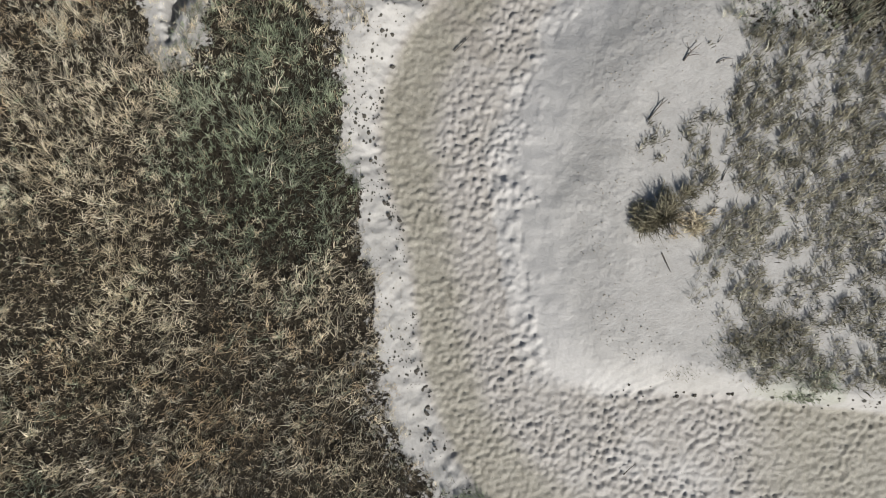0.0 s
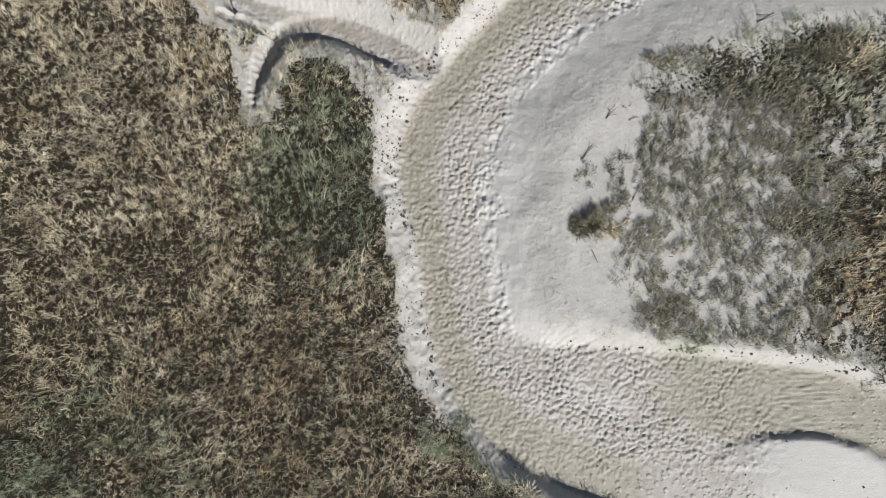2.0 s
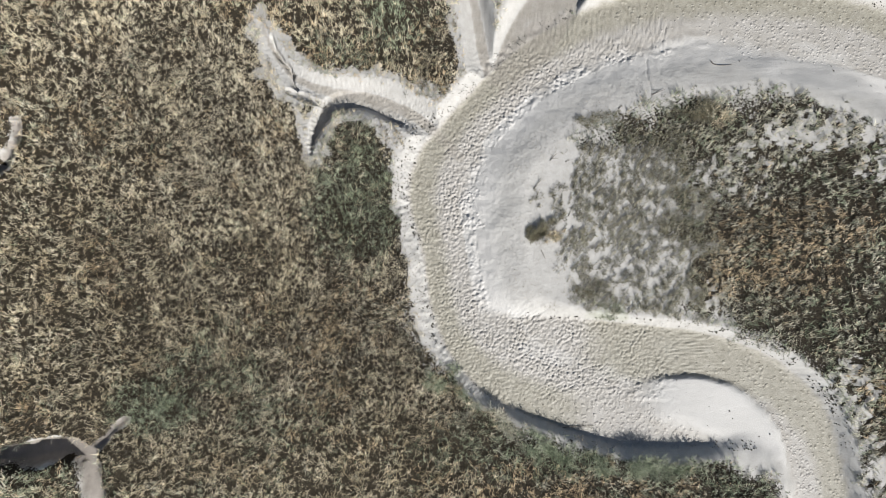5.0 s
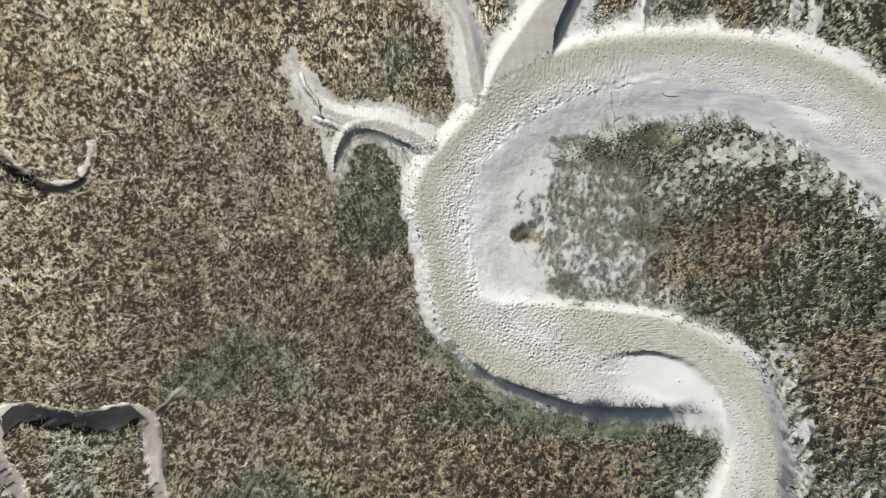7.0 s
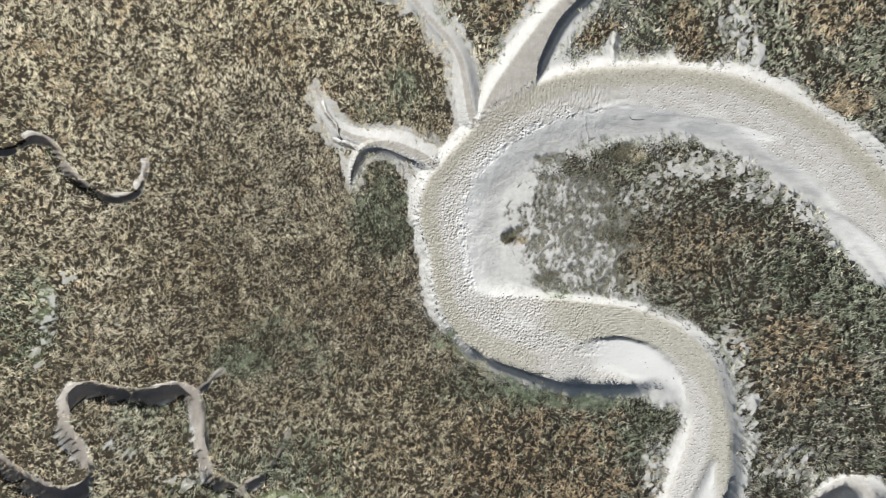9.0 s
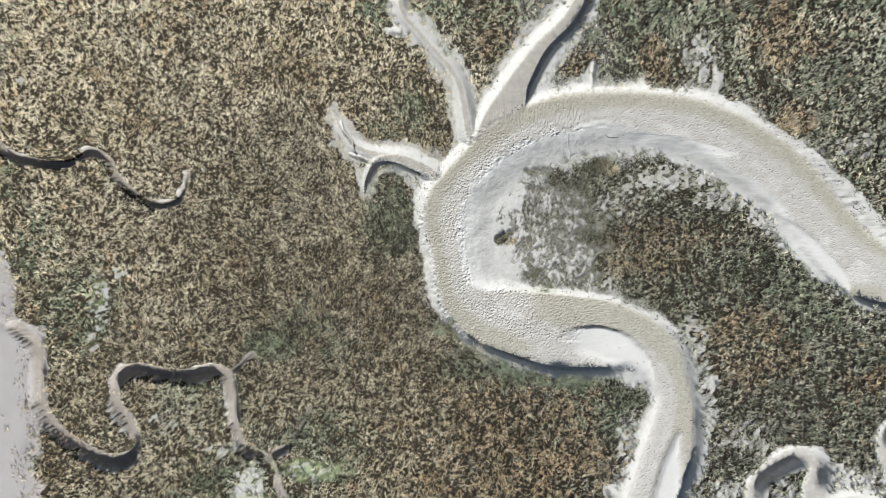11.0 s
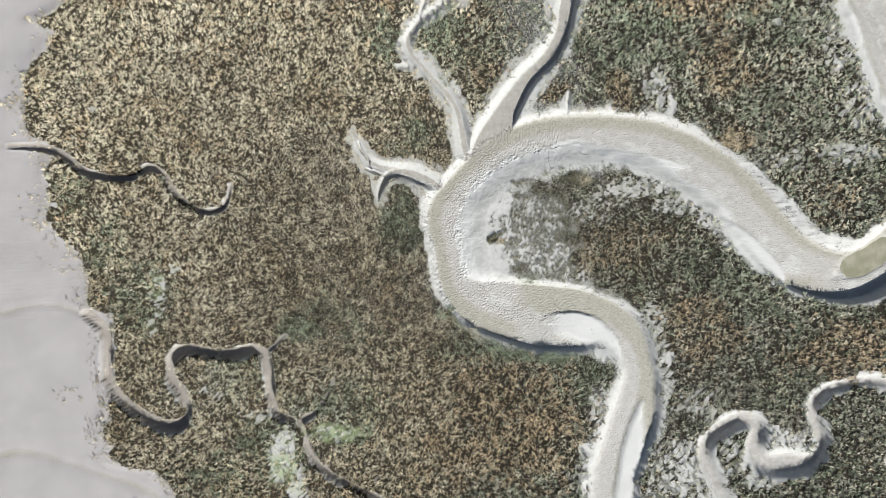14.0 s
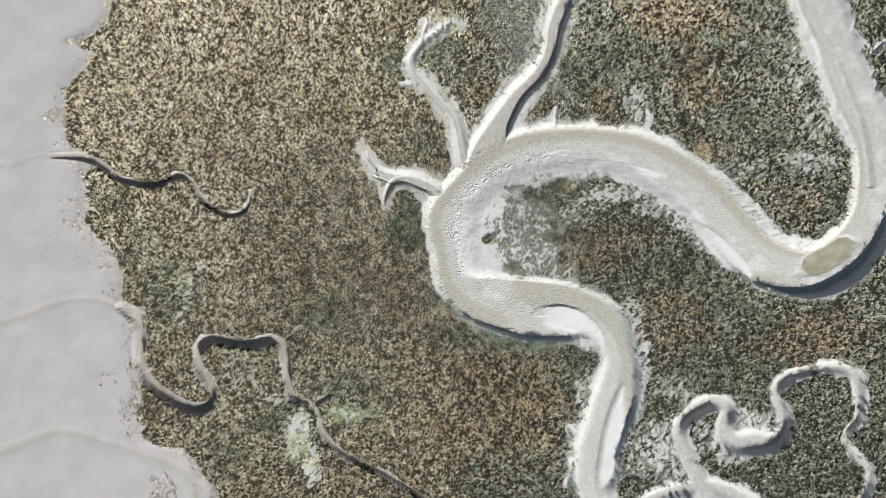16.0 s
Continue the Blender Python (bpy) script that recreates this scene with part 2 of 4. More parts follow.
RILL_C = [
    (-29, -28.4, 0.85, 1.16), (-27.7, -31.4, 0.85, 1.16), (-25.1, -32.3, 0.76, 1.09), (-23.5, -34.3, 0.76, 1.01), (-22.2, -38.3, 0.76, 1.01),
    (-19.3, -41.3, 0.71, 1.01), (-15.1, -43.6, 0.71, 1.01), (-10.8, -45.8, 0.71, 1.01), (-6.6, -48.3, 0.66, 0.94), (-1.2, -51.5, 0.57, 0.72),
    (6.2, -55.3, 0.47, 0.43),
]
TWIG_A = [
    (-29.8, -20.8, 0.63, 0.6), (-28.2, -19.1, 0.53, 0.4), (-26.1, -17.3, 0.32, 0.2),
]
TWIG_B = [
    (-24.4, -32.3, 0.63, 0.6), (-21.8, -31, 0.63, 0.55), (-20.1, -28.9, 0.53, 0.45), (-18.8, -26.3, 0.42, 0.35), (-18, -24.5, 0.26, 0.2),
]
TWIG_C = [
    (-13.5, -44.1, 0.42, 0.5), (-11.7, -42.6, 0.32, 0.35), (-10.3, -41.3, 0.21, 0.2),
]
SE_A = [
    (51.2, -52.1, 2.32, 0.84), (48.8, -47.2, 2.11, 0.96), (46.9, -42.9, 1.79, 1.08), (44.8, -38.6, 1.58, 1.2), (45.3, -35.8, 1.58, 1.26),
    (48.2, -33.3, 1.79, 1.32), (51.6, -31.9, 1.79, 1.32), (54, -33.6, 1.79, 1.32), (53.4, -36.8, 2.11, 1.32), (55.1, -39.5, 2.53, 1.38),
    (59.4, -39.7, 2.85, 1.44), (63.1, -39.4, 2.11, 1.5), (64.9, -36.5, 1.58, 1.44), (63.9, -32.8, 1.48, 1.32), (63.3, -29.6, 1.48, 1.2),
    (65.4, -27, 1.37, 1.08),
]
SE_B = [
    (65.4, -27, 1.37, 0.9), (69.8, -25.8, 1.26, 0.85), (75.1, -25.5, 1.26, 0.8), (77.9, -26.9, 1.26, 0.8), (78.7, -30.6, 1.16, 0.8),
    (78.5, -34.9, 0.95, 0.8), (76.4, -37.9, 0.84, 0.7), (76.8, -40.3, 0.84, 0.7), (78.8, -42.4, 0.84, 0.7), (80.8, -45.1, 0.95, 0.7),
    (80.4, -48.7, 0.95, 0.7), (77.7, -53.2, 1.05, 0.6),
]
SE_C = [
    (37.1, -51.5, 1.26, 0.4), (43, -49.1, 1.69, 0.6), (48.8, -48, 1.9, 0.7), (54.2, -49.1, 2.11, 0.7), (59.6, -52.1, 2.11, 0.7),
]
GULLY_A = [
    (21.3, 18.8, 0.42, 0.6), (21.2, 21.6, 0.42, 0.5), (21.8, 24.3, 0.42, 0.4), (22.9, 26.5, 0.26, 0.2),
]
GULLY_B = [
    (24.8, -42.9, 0.53, 0.6), (24.5, -45.6, 0.53, 0.5), (23.6, -47.5, 0.42, 0.3),
]
GULLY_C = [
    (25.6, -41.3, 0.42, 0.5), (23.4, -41.6, 0.42, 0.45), (21.3, -41.3, 0.42, 0.35), (20.2, -40.2, 0.26, 0.2),
]
GULLY_D = [
    (25.9, -38.1, 0.42, 0.5), (24, -36.8, 0.42, 0.4), (22.1, -35.4, 0.32, 0.2),
]
GULLY_F = [
    (79.4, 32.6, 0.53, 0.7), (81.1, 34.3, 0.42, 0.6), (83.5, 36.6, 0.32, 0.3),
]
GULLY_G = [
    (-5.9, 27.4, 0.63, 0.5), (-7.7, 27.6, 0.63, 0.4), (-9, 28, 0.42, 0.3),
]
GULLY_H = [
    (36.9, -22.9, 0.25, 0.5), (38.2, -21.9, 0.2, 0.3), (39, -21.2, 0.12, 0.2),
]
GULLY_I = [
    (-6.2, 31.5, 0.63, 0.5), (-7.7, 31.9, 0.42, 0.3), (-8.7, 31.5, 0.26, 0.2),
]
GULLY_J = [
    (76.4, 35.7, 0.42, 0.6), (76.7, 37.8, 0.42, 0.6), (76.2, 39.9, 0.32, 0.3),
]
GULLY_K = [
    (80.8, 24.8, 0.42, 0.7), (81.4, 27.4, 0.42, 0.6), (80.1, 29.7, 0.42, 0.5), (78.9, 30.7, 0.32, 0.3),
]
GULLY_L = [
    (36.5, 20.9, 0.32, 0.4), (36.3, 22.6, 0.32, 0.3), (36.1, 24.3, 0.21, 0.2),
]
GULLY_M = [
    (38.9, 19.9, 0.32, 0.4), (38.6, 21.8, 0.32, 0.3), (38.2, 23.6, 0.21, 0.2),
]
RUNNEL_A = [
    (-95.3, -19.9, 1.48, 0.06), (-86.8, -18.3, 1.26, 0.08), (-78.3, -15.7, 1.16, 0.1), (-73, -13.6, 1.05, 0.12), (-67.7, -12.5, 0.95, 0.14),
    (-63, -13.1, 0.84, 0.2), (-59.1, -14.6, 0.84, 0.4),
]
RUNNEL_B = [
    (-95.8, -46.6, 1.48, 0.06), (-87.3, -42.8, 1.37, 0.08), (-79.8, -40.2, 1.26, 0.12), (-74.5, -38, 1.26, 0.14), (-69.2, -37.8, 1.16, 0.14),
    (-63.9, -39.3, 1.05, 0.15), (-58.1, -41.3, 1.05, 0.2), (-52.3, -43.4, 1.05, 0.25), (-48.2, -46.1, 1.26, 0.3), (-46.5, -50.9, 1.48, 0.3),
    (-46, -57.4, 1.69, 0.3),
]
RUNNEL_C = [
    (-88.3, 11.7, 0.95, 0.05), (-79.9, 12.7, 0.84, 0.06), (-75.7, 14.1, 0.63, 0.08), (-71.5, 14.3, 0.53, 0.2),
]
RUNNEL_D = [
    (64.5, 49.2, 0.42, 0.25), (67.5, 41.9, 0.42, 0.3), (71.2, 36.8, 0.42, 0.3), (74.2, 31.6, 0.42, 0.3), (76.8, 25.8, 0.42, 0.35),
    (78.9, 20.6, 0.42, 0.35), (80.3, 14.9, 0.42, 0.3), (81.1, 8.6, 0.42, 0.2),
]
# hairline steps and cracks in the mud
CRACK_A = [
    (-13.94, 14.85, 0.2, 0.35), (-13.62, 13.75, 0.24, 0.45), (-12.86, 12.77, 0.2, 0.45), (-12.34, 11.98, 0.2, 0.45), (-12.1, 10.92, 0.2, 0.45),
    (-11.78, 10.45, 0.12, 0.3),
]
CRACK_B = [
    (-12.58, 10.4, 0.24, 0.3), (-11.46, 9.9, 0.36, 0.45), (-10.46, 9.55, 0.36, 0.45), (-9.66, 9.4, 0.24, 0.3),
]
CRACK_C = [
    (8.66, -16.06, 0.06, 0.04), (9.87, -15.52, 0.06, 0.05), (11.68, -14.48, 0.06, 0.05), (13.07, -13.25, 0.06, 0.05), (14.49, -12.83, 0.06, 0.03),
]
CRACK_D = [
    (8.25, -9.1, 0.09, 0.05), (8.4, -8.76, 0.11, 0.1), (8.91, -8.46, 0.11, 0.1), (9.46, -8.15, 0.07, 0.05),
]
CRACK_E = [
    (17.93, 13.48, 0.04, 0.05), (17.88, 12.09, 0.04, 0.05), (18.07, 10.71, 0.04, 0.05), (17.93, 9.52, 0.04, 0.03),
]
# the edge between the marsh and the open mudflat in the west: y, x
SHORE = [
    (58.3, -55), (47.3, -62.5), (43.1, -62.8), (39, -63.7), (35.1, -68.3), (31.9, -66.3), (26.7, -70.1), (20.8, -72.2), (16.6, -69.2), (13.5, -66.5),
    (10.4, -66.8), (6.2, -66.6), (2, -67), (-1.2, -65.5), (-3.8, -62.9), (-8, -61), (-12.3, -60.7), (-14.6, -57.6), (-17.6, -56.6), (-21.8, -56.5),
    (-26.1, -56.6), (-29.5, -56.7), (-32.5, -58.1), (-36.7, -58.7), (-39.6, -57), (-40.9, -50.6), (-42.6, -47.5), (-46.4, -45.7), (-49.8, -43),
    (-58, -42), (-68, -41),
]
# patches: x, y, radius in x and y, amount
BARE = [
    (-58.6, 20.1, 1.5, 0.9, 0.6), (-57, 17.4, 0.8, 0.7, 0.45), (-53.7, 14.5, 1.5, 0.6, 0.5), (-31.1, 13.3, 2.3, 1.5, 0.35),
    (-47.6, -9.9, 1.9, 4.2, 0.72), (-45.4, -6.4, 2.2, 1.4, 0.7), (-49, -16.5, 1.4, 1.6, 0.7), (-27.2, -38.2, 2.4, 5.4, 1),
    (-24.6, -43.4, 2.2, 4.4, 0.9), (-18.2, -34.4, 4.2, 1.6, 0.8), (-39, -27, 4.2, 2.6, 0.5), (-31.5, -31.5, 3.2, 1.9, 0.6), (55.9, 34.9, 1.2, 0.9, 0.95), (15.1, -8.3, 2.6, 0.9, 0.8),
    (18.8, -7, 4.2, 1.3, 0.6),
]
BARE_EAST = [
    (66, 31.3, 3.2, 5.8, 0.55), (69.7, 20.9, 4.2, 4.2, 0.6), (68.2, 13, 5.8, 2.3, 0.75), (57.7, 12, 4.7, 2.3, 0.45), (35.5, 24, 2.7, 3.8, 0.6),
    (33, 7.2, 7.4, 1.9, 0.7), (40.4, 4.4, 5.8, 2.1, 0.7), (47.8, 0.9, 5.3, 2.5, 0.75), (18.8, -7.2, 7.4, 1.5, 0.5), (37.6, -24, 2.9, 6.8, 0.65),
    (40.2, -41.1, 4.7, 6.3, 0.75), (43.3, -29.8, 4.7, 3.7, 0.45), (35.6, -15.5, 2.6, 4.2, 0.6), (45.6, -47.5, 5.3, 2.6, 0.7),
    (26.8, -29.3, 2.9, 3.7, 0.5), (25.3, -41.1, 2.3, 7.4, 0.6), (62.6, 37, 3.2, 5.3, 0.35), (54.1, -42.4, 3.2, 1.6, 0.8), (25, 3.5, 4, 2.5, 0.4), (28.5, 6.2, 4, 2, 0.6), (58, -36, 5, 3.5, 0.85), (49.5, -38.5,
    2.5, 3, 0.6),
]
GREEN_PATCHES = [
    (-7, 1.7, 3.6, 5.8, 0.75), (-4.4, 16.9, 3.2, 3.2, 0.6), (-9.6, 31.5, 3.2, 4.2, 0.6), (-8.6, 12.8, 4.2, 2.6, 0.3), (8.3, -19.9, 9.5, 2.5, 0.8),
    (-15, -17.8, 6.3, 3.2, 0.35), (23.1, -24.2, 6.3, 4.7, 0.7), (-24.5, -16.8, 3.8, 2.5, 0.9), (-17.2, -34.3, 4.2, 1.5, 1),
    (-19.3, -29.5, 5.3, 2.1, 0.6), (49.5, -7.2, 9.5, 6.3, 0.8), (32.3, 33.6, 7.4, 8.4, 0.6), (59.4, 36.7, 6.3, 6.3, 0.5),
    (36.9, -17.8, 4.2, 5.3, 0.4), (-0.2, 32.6, 4.2, 6.3, 0.6), (54.8, -9.4, 12.6, 6.3, 0.3), (-50.8, -11.4, 5.3, 6.3, 0.55),
    (-55.5, -2, 5.3, 5.3, 0.4), (-33, -24.2, 6.3, 4.2, 0.45), (-61.1, 6.5, 4.2, 5.3, 0.35), (-27.8, -37, 7.4, 5.8, 0.55),
    (-38.4, -41.3, 6.3, 4.2, 0.4), (35.4, 31.8, 8.4, 6.3, 0.7), (12.5, -19.7, 11.6, 1.9, 0.7), (-19.2, -13.3, 4.2, 4.2, 0.5), (-15, -29.3, 6.3, 6.3, 0.4),
]
BROWN_PATCHES = [
    (29.7, 23.2, 2.5, 3, 0.9), (42.7, 39.1, 11.6, 4.7, 0.95), (49.2, 15.4, 2.9, 2.3, 1), (29.4, -3.5, 6.3, 4.2, 0.6), (36.7, -0.9, 4.2, 2.1, 0.5),
    (42.1, -14.6, 6.3, 4.2, 0.6), (10.4, -32.7, 14.8, 11.6, 0.8), (68.7, -20, 9.5, 4.7, 0.75), (44.3, -18.9, 7.4, 4.2, 0.6),
    (47, 27.4, 5.3, 5.3, 0.6), (21.8, 36.7, 4.2, 3.2, 0.3), (8.2, 25.3, 3.2, 3.2, 0.5), (18.7, 23.7, 2.3, 1.9, 0.8), (47, 29.5, 6.3, 6.3, 0.4),
    (65.1, 6.5, 6.3, 5.3, 0.3),
]
OUTLIERS = [
    (-68.5, 1.7, 2.3, 3.4, 0.5), (-66.5, -3, 2.1, 2.1, 0.45), (-62.9, -27.6, 2.5, 1.3, 0.45), (-58.8, -19.9, 1.3, 2.7, 0.8),
    (-58.4, -25.8, 1.3, 2.1, 0.7), (-70.3, 20.6, 1.7, 3.2, 0.5), (-67, 33.6, 1.7, 1.9, 0.6), (-66.3, 11.7, 2.1, 1.3, 0.5),
    (-58, -37.5, 1.5, 3.2, 0.6),
]

# ---- the lie of the land, on a raster ----
CELL, WEST_END, SOUTH_END, COLS, ROWS = 0.2, -112.0, -76.0, 1120, 740
gx = WEST_END + CELL * np.arange(COLS)
gy = SOUTH_END + CELL * np.arange(ROWS)
GX, GY = np.meshgrid(gx, gy)


def hashed(ix, iy, seed):
    h = (ix * 374761393 + iy * 668265263 + seed * 1442695041) & 0x7FFFFFFF
    h = ((h ^ (h >> 13)) * 1274126177) & 0x7FFFFFFF
    return ((h ^ (h >> 16)) & 0xFFFF) / 65535.0


def value_noise(x, y, seed=0):
    ix, iy = np.floor(x).astype(np.int64), np.floor(y).astype(np.int64)
    u, v = x - ix, y - iy
    u, v = u * u * (3 - 2 * u), v * v * (3 - 2 * v)
    a, b = hashed(ix, iy, seed), hashed(ix + 1, iy, seed)
    c, d = hashed(ix, iy + 1, seed), hashed(ix + 1, iy + 1, seed)
    return (a * (1 - u) + b * u) * (1 - v) + (c * (1 - u) + d * u) * v


def fbm(x, y, octaves=4, seed=0, gain=0.5):
    """Layered noise about 0.5; turned from layer to layer so that no lattice shows."""
    total, amp, norm = 0.0, 1.0, 0.0
    for k in range(octaves):
        a = 0.6 + 1.1 * k
        total = total + amp * value_noise(x * math.cos(a) - y * math.sin(a) + 17.3 * k, x * math.sin(a) + y * math.cos(a) - 9.1 * k, seed + k)
        norm += amp
        amp *= gain
        x, y = x * 2.03, y * 2.03
    return total / norm


def smooth(x, a=0.0, b=1.0):
    t = np.clip((x - a) / (b - a), 0, 1)
    return t * t * (3 - 2 * t)


def catmull(rows, step):
    """Points at even steps along a smooth curve through the rows, all columns carried along."""
    r = np.array(rows, float)
    r = np.vstack([2 * r[0] - r[1], r, 2 * r[-1] - r[-2]])
    out = []
    for i in range(1, len(r) - 2):
        n = max(2, int(np.hypot(*(r[i + 1, :2] - r[i, :2])) / step))
        t = (np.arange(n) / n)[:, None]
        a, b, c, d = r[i - 1], r[i], r[i + 1], r[i + 2]
        out.append(0.5 * (2 * b + (c - a) * t + (2 * a - 5 * b + 4 * c - d) * t**2 + (3 * b - a - 3 * c + d) * t**3))
    return np.vstack(out)


class Channel:
    """How deep inside a channel each cell of the raster lies."""

    def __init__(self, rows, bank_share=0.75, step=0.35, widen=1.0, deepen=1.0):
        c = catmull(rows, step)
        c[:, 2] *= widen
        c[:, -1] *= deepen
        if c.shape[1] == 4:
            bank = np.clip(c[:, 2] * bank_share, 0.2, 1.8)
            c = np.column_stack([c[:, :3], bank, bank, c[:, 3]])
        c[:, 2:5] = np.maximum(c[:, 2:5], 0.12)
        tangent = np.gradient(c[:, :2], axis=0)
        tangent /= np.linalg.norm(tangent, axis=1)[:, None] + 1e-9
        self.near = np.full(GX.shape, 1e9)
        self.inside = np.full(GX.shape, -9.0)   # metres inside the edge
        self.share = np.zeros(GX.shape)         # 0 at the edge, 1 on the bed
        self.depth = np.zeros(GX.shape)
        self.side = np.zeros(GX.shape)          # -1 right edge .. 1 left edge
        for k in range(len(c)):
            x, y, hw, bl, br, dep = c[k]
            reach = hw + 4.0
            i0, i1 = int((x - reach - WEST_END) / CELL), int((x + reach - WEST_END) / CELL) + 1
            j0, j1 = int((y - reach - SOUTH_END) / CELL), int((y + reach - SOUTH_END) / CELL) + 1
            i0, j0, i1, j1 = max(i0, 0), max(j0, 0), min(i1, COLS), min(j1, ROWS)
            if i1 <= i0 or j1 <= j0:
                continue
            w = np.s_[j0:j1, i0:i1]
            dx, dy = GX[w] - x, GY[w] - y
            d = np.sqrt(dx * dx + dy * dy)
            closer = d < self.near[w]
            cross = tangent[k, 0] * dy - tangent[k, 1] * dx
            bank = np.where(cross > 0, bl, br)
            inside = hw - d
            for target, value in ((self.near, d), (self.inside, inside), (self.share, np.clip(inside / bank, 0, 1)), (self.depth, dep + 0 * d), (self.side, np.clip(cross / hw, -1, 1))):
                target[w] = np.where(closer, value, target[w])


edge_noise = (fbm(GX / 2.3, GY / 2.3, 4, 3) - 0.5) * 1.1 + (fbm(GX / 0.7, GY / 0.7, 2, 8) - 0.5) * 0.35
MAIN = Channel(UPPER + MIDDLE + LOWER)
SMALL = [Channel(r, 0.8) for r in (NORTH, NORTHWEST, NW_FORK, WEST)] + [Channel(CURL, 0.45)]
SMALL += [Channel(r, 0.25, widen=w, deepen=1.35) for r, w in ((RILL_A, 1.05), (RILL_B, 1.2), (RILL_C, 0.95), (TWIG_A, 1.0), (TWIG_B, 1.0), (TWIG_C, 1.0))]
SMALL += [Channel(r, 0.7) for r in (SE_A, SE_B, SE_C)]
SMALL += [Channel(r, 0.5) for r in (GULLY_A, GULLY_B, GULLY_C, GULLY_D, GULLY_F, GULLY_G, GULLY_H, GULLY_I, GULLY_J, GULLY_K, GULLY_L, GULLY_M)]
CRACKS = [catmull(r, 0.1) for r in (CRACK_A, CRACK_B, CRACK_C, CRACK_D, CRACK_E)]
RUNNELS = [Channel(r) for r in (RUNNEL_A, RUNNEL_B, RUNNEL_C)]
THALWEG = Channel(RUNNEL_D, 0.6, widen=1.9, deepen=1.6)

shore_rows = catmull([(y, x) for y, x in SHORE], 0.5)
shore_order = np.argsort(shore_rows[:, 0])
SHORE_X = np.interp(GY, shore_rows[shore_order, 0], shore_rows[shore_order, 1])
SEAWARD = SHORE_X - GX + (fbm(GX / 5, GY / 5, 4, 21) - 0.5) * 4.2      # metres out on the flat
FLAT = smooth(SEAWARD, -4.0, 0.0)

height = (fbm(GX / 6, GY / 6, 3, 11) - 0.5) * 0.25 - 0.28 * smooth(SEAWARD, -1.5, 2.5) + 0.4 * FLAT * (fbm(GX / 14, GY / 14, 3, 31) - 0.5)


def carve(channel, rough=1.0):
    """The depth below the marsh that a channel gives each cell."""
    ragged = np.clip(channel.share + rough * edge_noise * 0.6 * channel.share * (1 - channel.share), 0, 1)
    return -channel.depth * smooth(ragged) * (channel.inside > 0)


cut = carve(MAIN)
INSIDE = MAIN.inside.copy()
for ch in SMALL:
    cut = np.minimum(cut, carve(ch, 0.5))
    INSIDE = np.maximum(INSIDE, ch.inside)
runnel = np.zeros(GX.shape)
for ch in RUNNELS:
    runnel = np.maximum(runnel, 0.7 * ch.depth * smooth(ch.inside, -0.3, 1.4))
for ch in [THALWEG]:
    runnel = np.maximum(runnel, ch.depth * smooth(ch.share))
height = height * (1 - 0.8 * smooth(INSIDE, -0.5, 0.5)) + cut - runnel


def patch(rows, soft=1.0):
    """Soft ellipses with uneven rims, summed up to 1."""
    total = np.zeros(GX.shape)
    for x, y, rx, ry, amount in rows:
        d = np.sqrt(((GX - x) / rx) ** 2 + ((GY - y) / ry) ** 2) + edge_noise * 0.9
        total = np.maximum(total, amount * (1 - smooth(d, 0.4, 1.5)))
    return total


# the raised smooth bars inside the main creek: x, y, half length, half width, turn, height
BARS = [(24.16, -16.98, 8.5, 3.0, -22, 0.45), (32.58, -40.25, 12.0, 2.3, 80, 0.4), (52.06, -3.54, 9.0, 2.6, -42, 0.3), (32.42, 11.71, 9.0, 1.6, -8, 0.05)]
BAR = np.zeros(GX.shape)
for x, y, long, broad, turn, up in BARS:
    a = radians(turn)
    u, v = (GX - x) * math.cos(a) + (GY - y) * math.sin(a), -(GX - x) * math.sin(a) + (GY - y) * math.cos(a)
    v = v + 0.035 * u * u * (1 if turn == -22 else 0)
    d = np.sqrt((u / long) ** 2 + (v / broad) ** 2) + edge_noise * 0.12
    here = np.where(v > 0, 1 - smooth(d, 0.86, 1.0), 1 - smooth(d, 0.35, 1.05)) * smooth(u / long, -1.0, -0.35)
    height += up * here * smooth(MAIN.inside, 0.2, 1.0)
    BAR = np.maximum(BAR, here * smooth(MAIN.inside, 0.0, 1.5))

# surface kinds
BED = np.where(MAIN.side > 0, smooth(MAIN.share + (fbm(GX / 2.0, GY / 2.0, 4, 36) - 0.5) * 0.5, 0.6, 1.15), smooth(MAIN.share + 0.5 * edge_noise * (GY > 8), 0.55, 0.85)) * (1 - BAR) * smooth(MAIN.inside, 0, 0.4)
for ch in SMALL[:2] + SMALL[3:4]:
    BED = np.maximum(BED, 0.9 * smooth(ch.share, 0.9, 1.0) * smooth(ch.inside, 0, 0.3))
for ch in SMALL[5:8]:
    BED = np.maximum(BED, 0.8 * smooth(ch.share, 0.8, 1.0) * smooth(ch.inside, 0, 0.3))
across, along = GX * 0.84 - GY * 0.54, GX * 0.54 + GY * 0.84     # the grass leans to the north-east
flecks = smooth(fbm(across / 0.24, along / 0.7, 2, 91, 0.6), 0.42, 0.66)
SILTED = np.maximum(patch(BARE_EAST), 0.35 * patch([(x, y, 1.5 * rx, 1.5 * ry, 1) for x, y, rx, ry, amount in BARE_EAST]))
BARE_ALL = np.maximum(patch(BARE) * (0.45 + 0.55 * flecks), 0.9 * SILTED * (0.25 + 0.75 * flecks))
GREENS, BROWNS = patch(GREEN_PATCHES), patch(BROWN_PATCHES)
EAST = smooth(GX + 6 * (fbm(GX / 8, GY / 8, 3, 5) - 0.5) * 2, -2, 12)
MARGIN = np.full(GX.shape, -9.0)     # metres from the small creeks, for the thinned grass along them
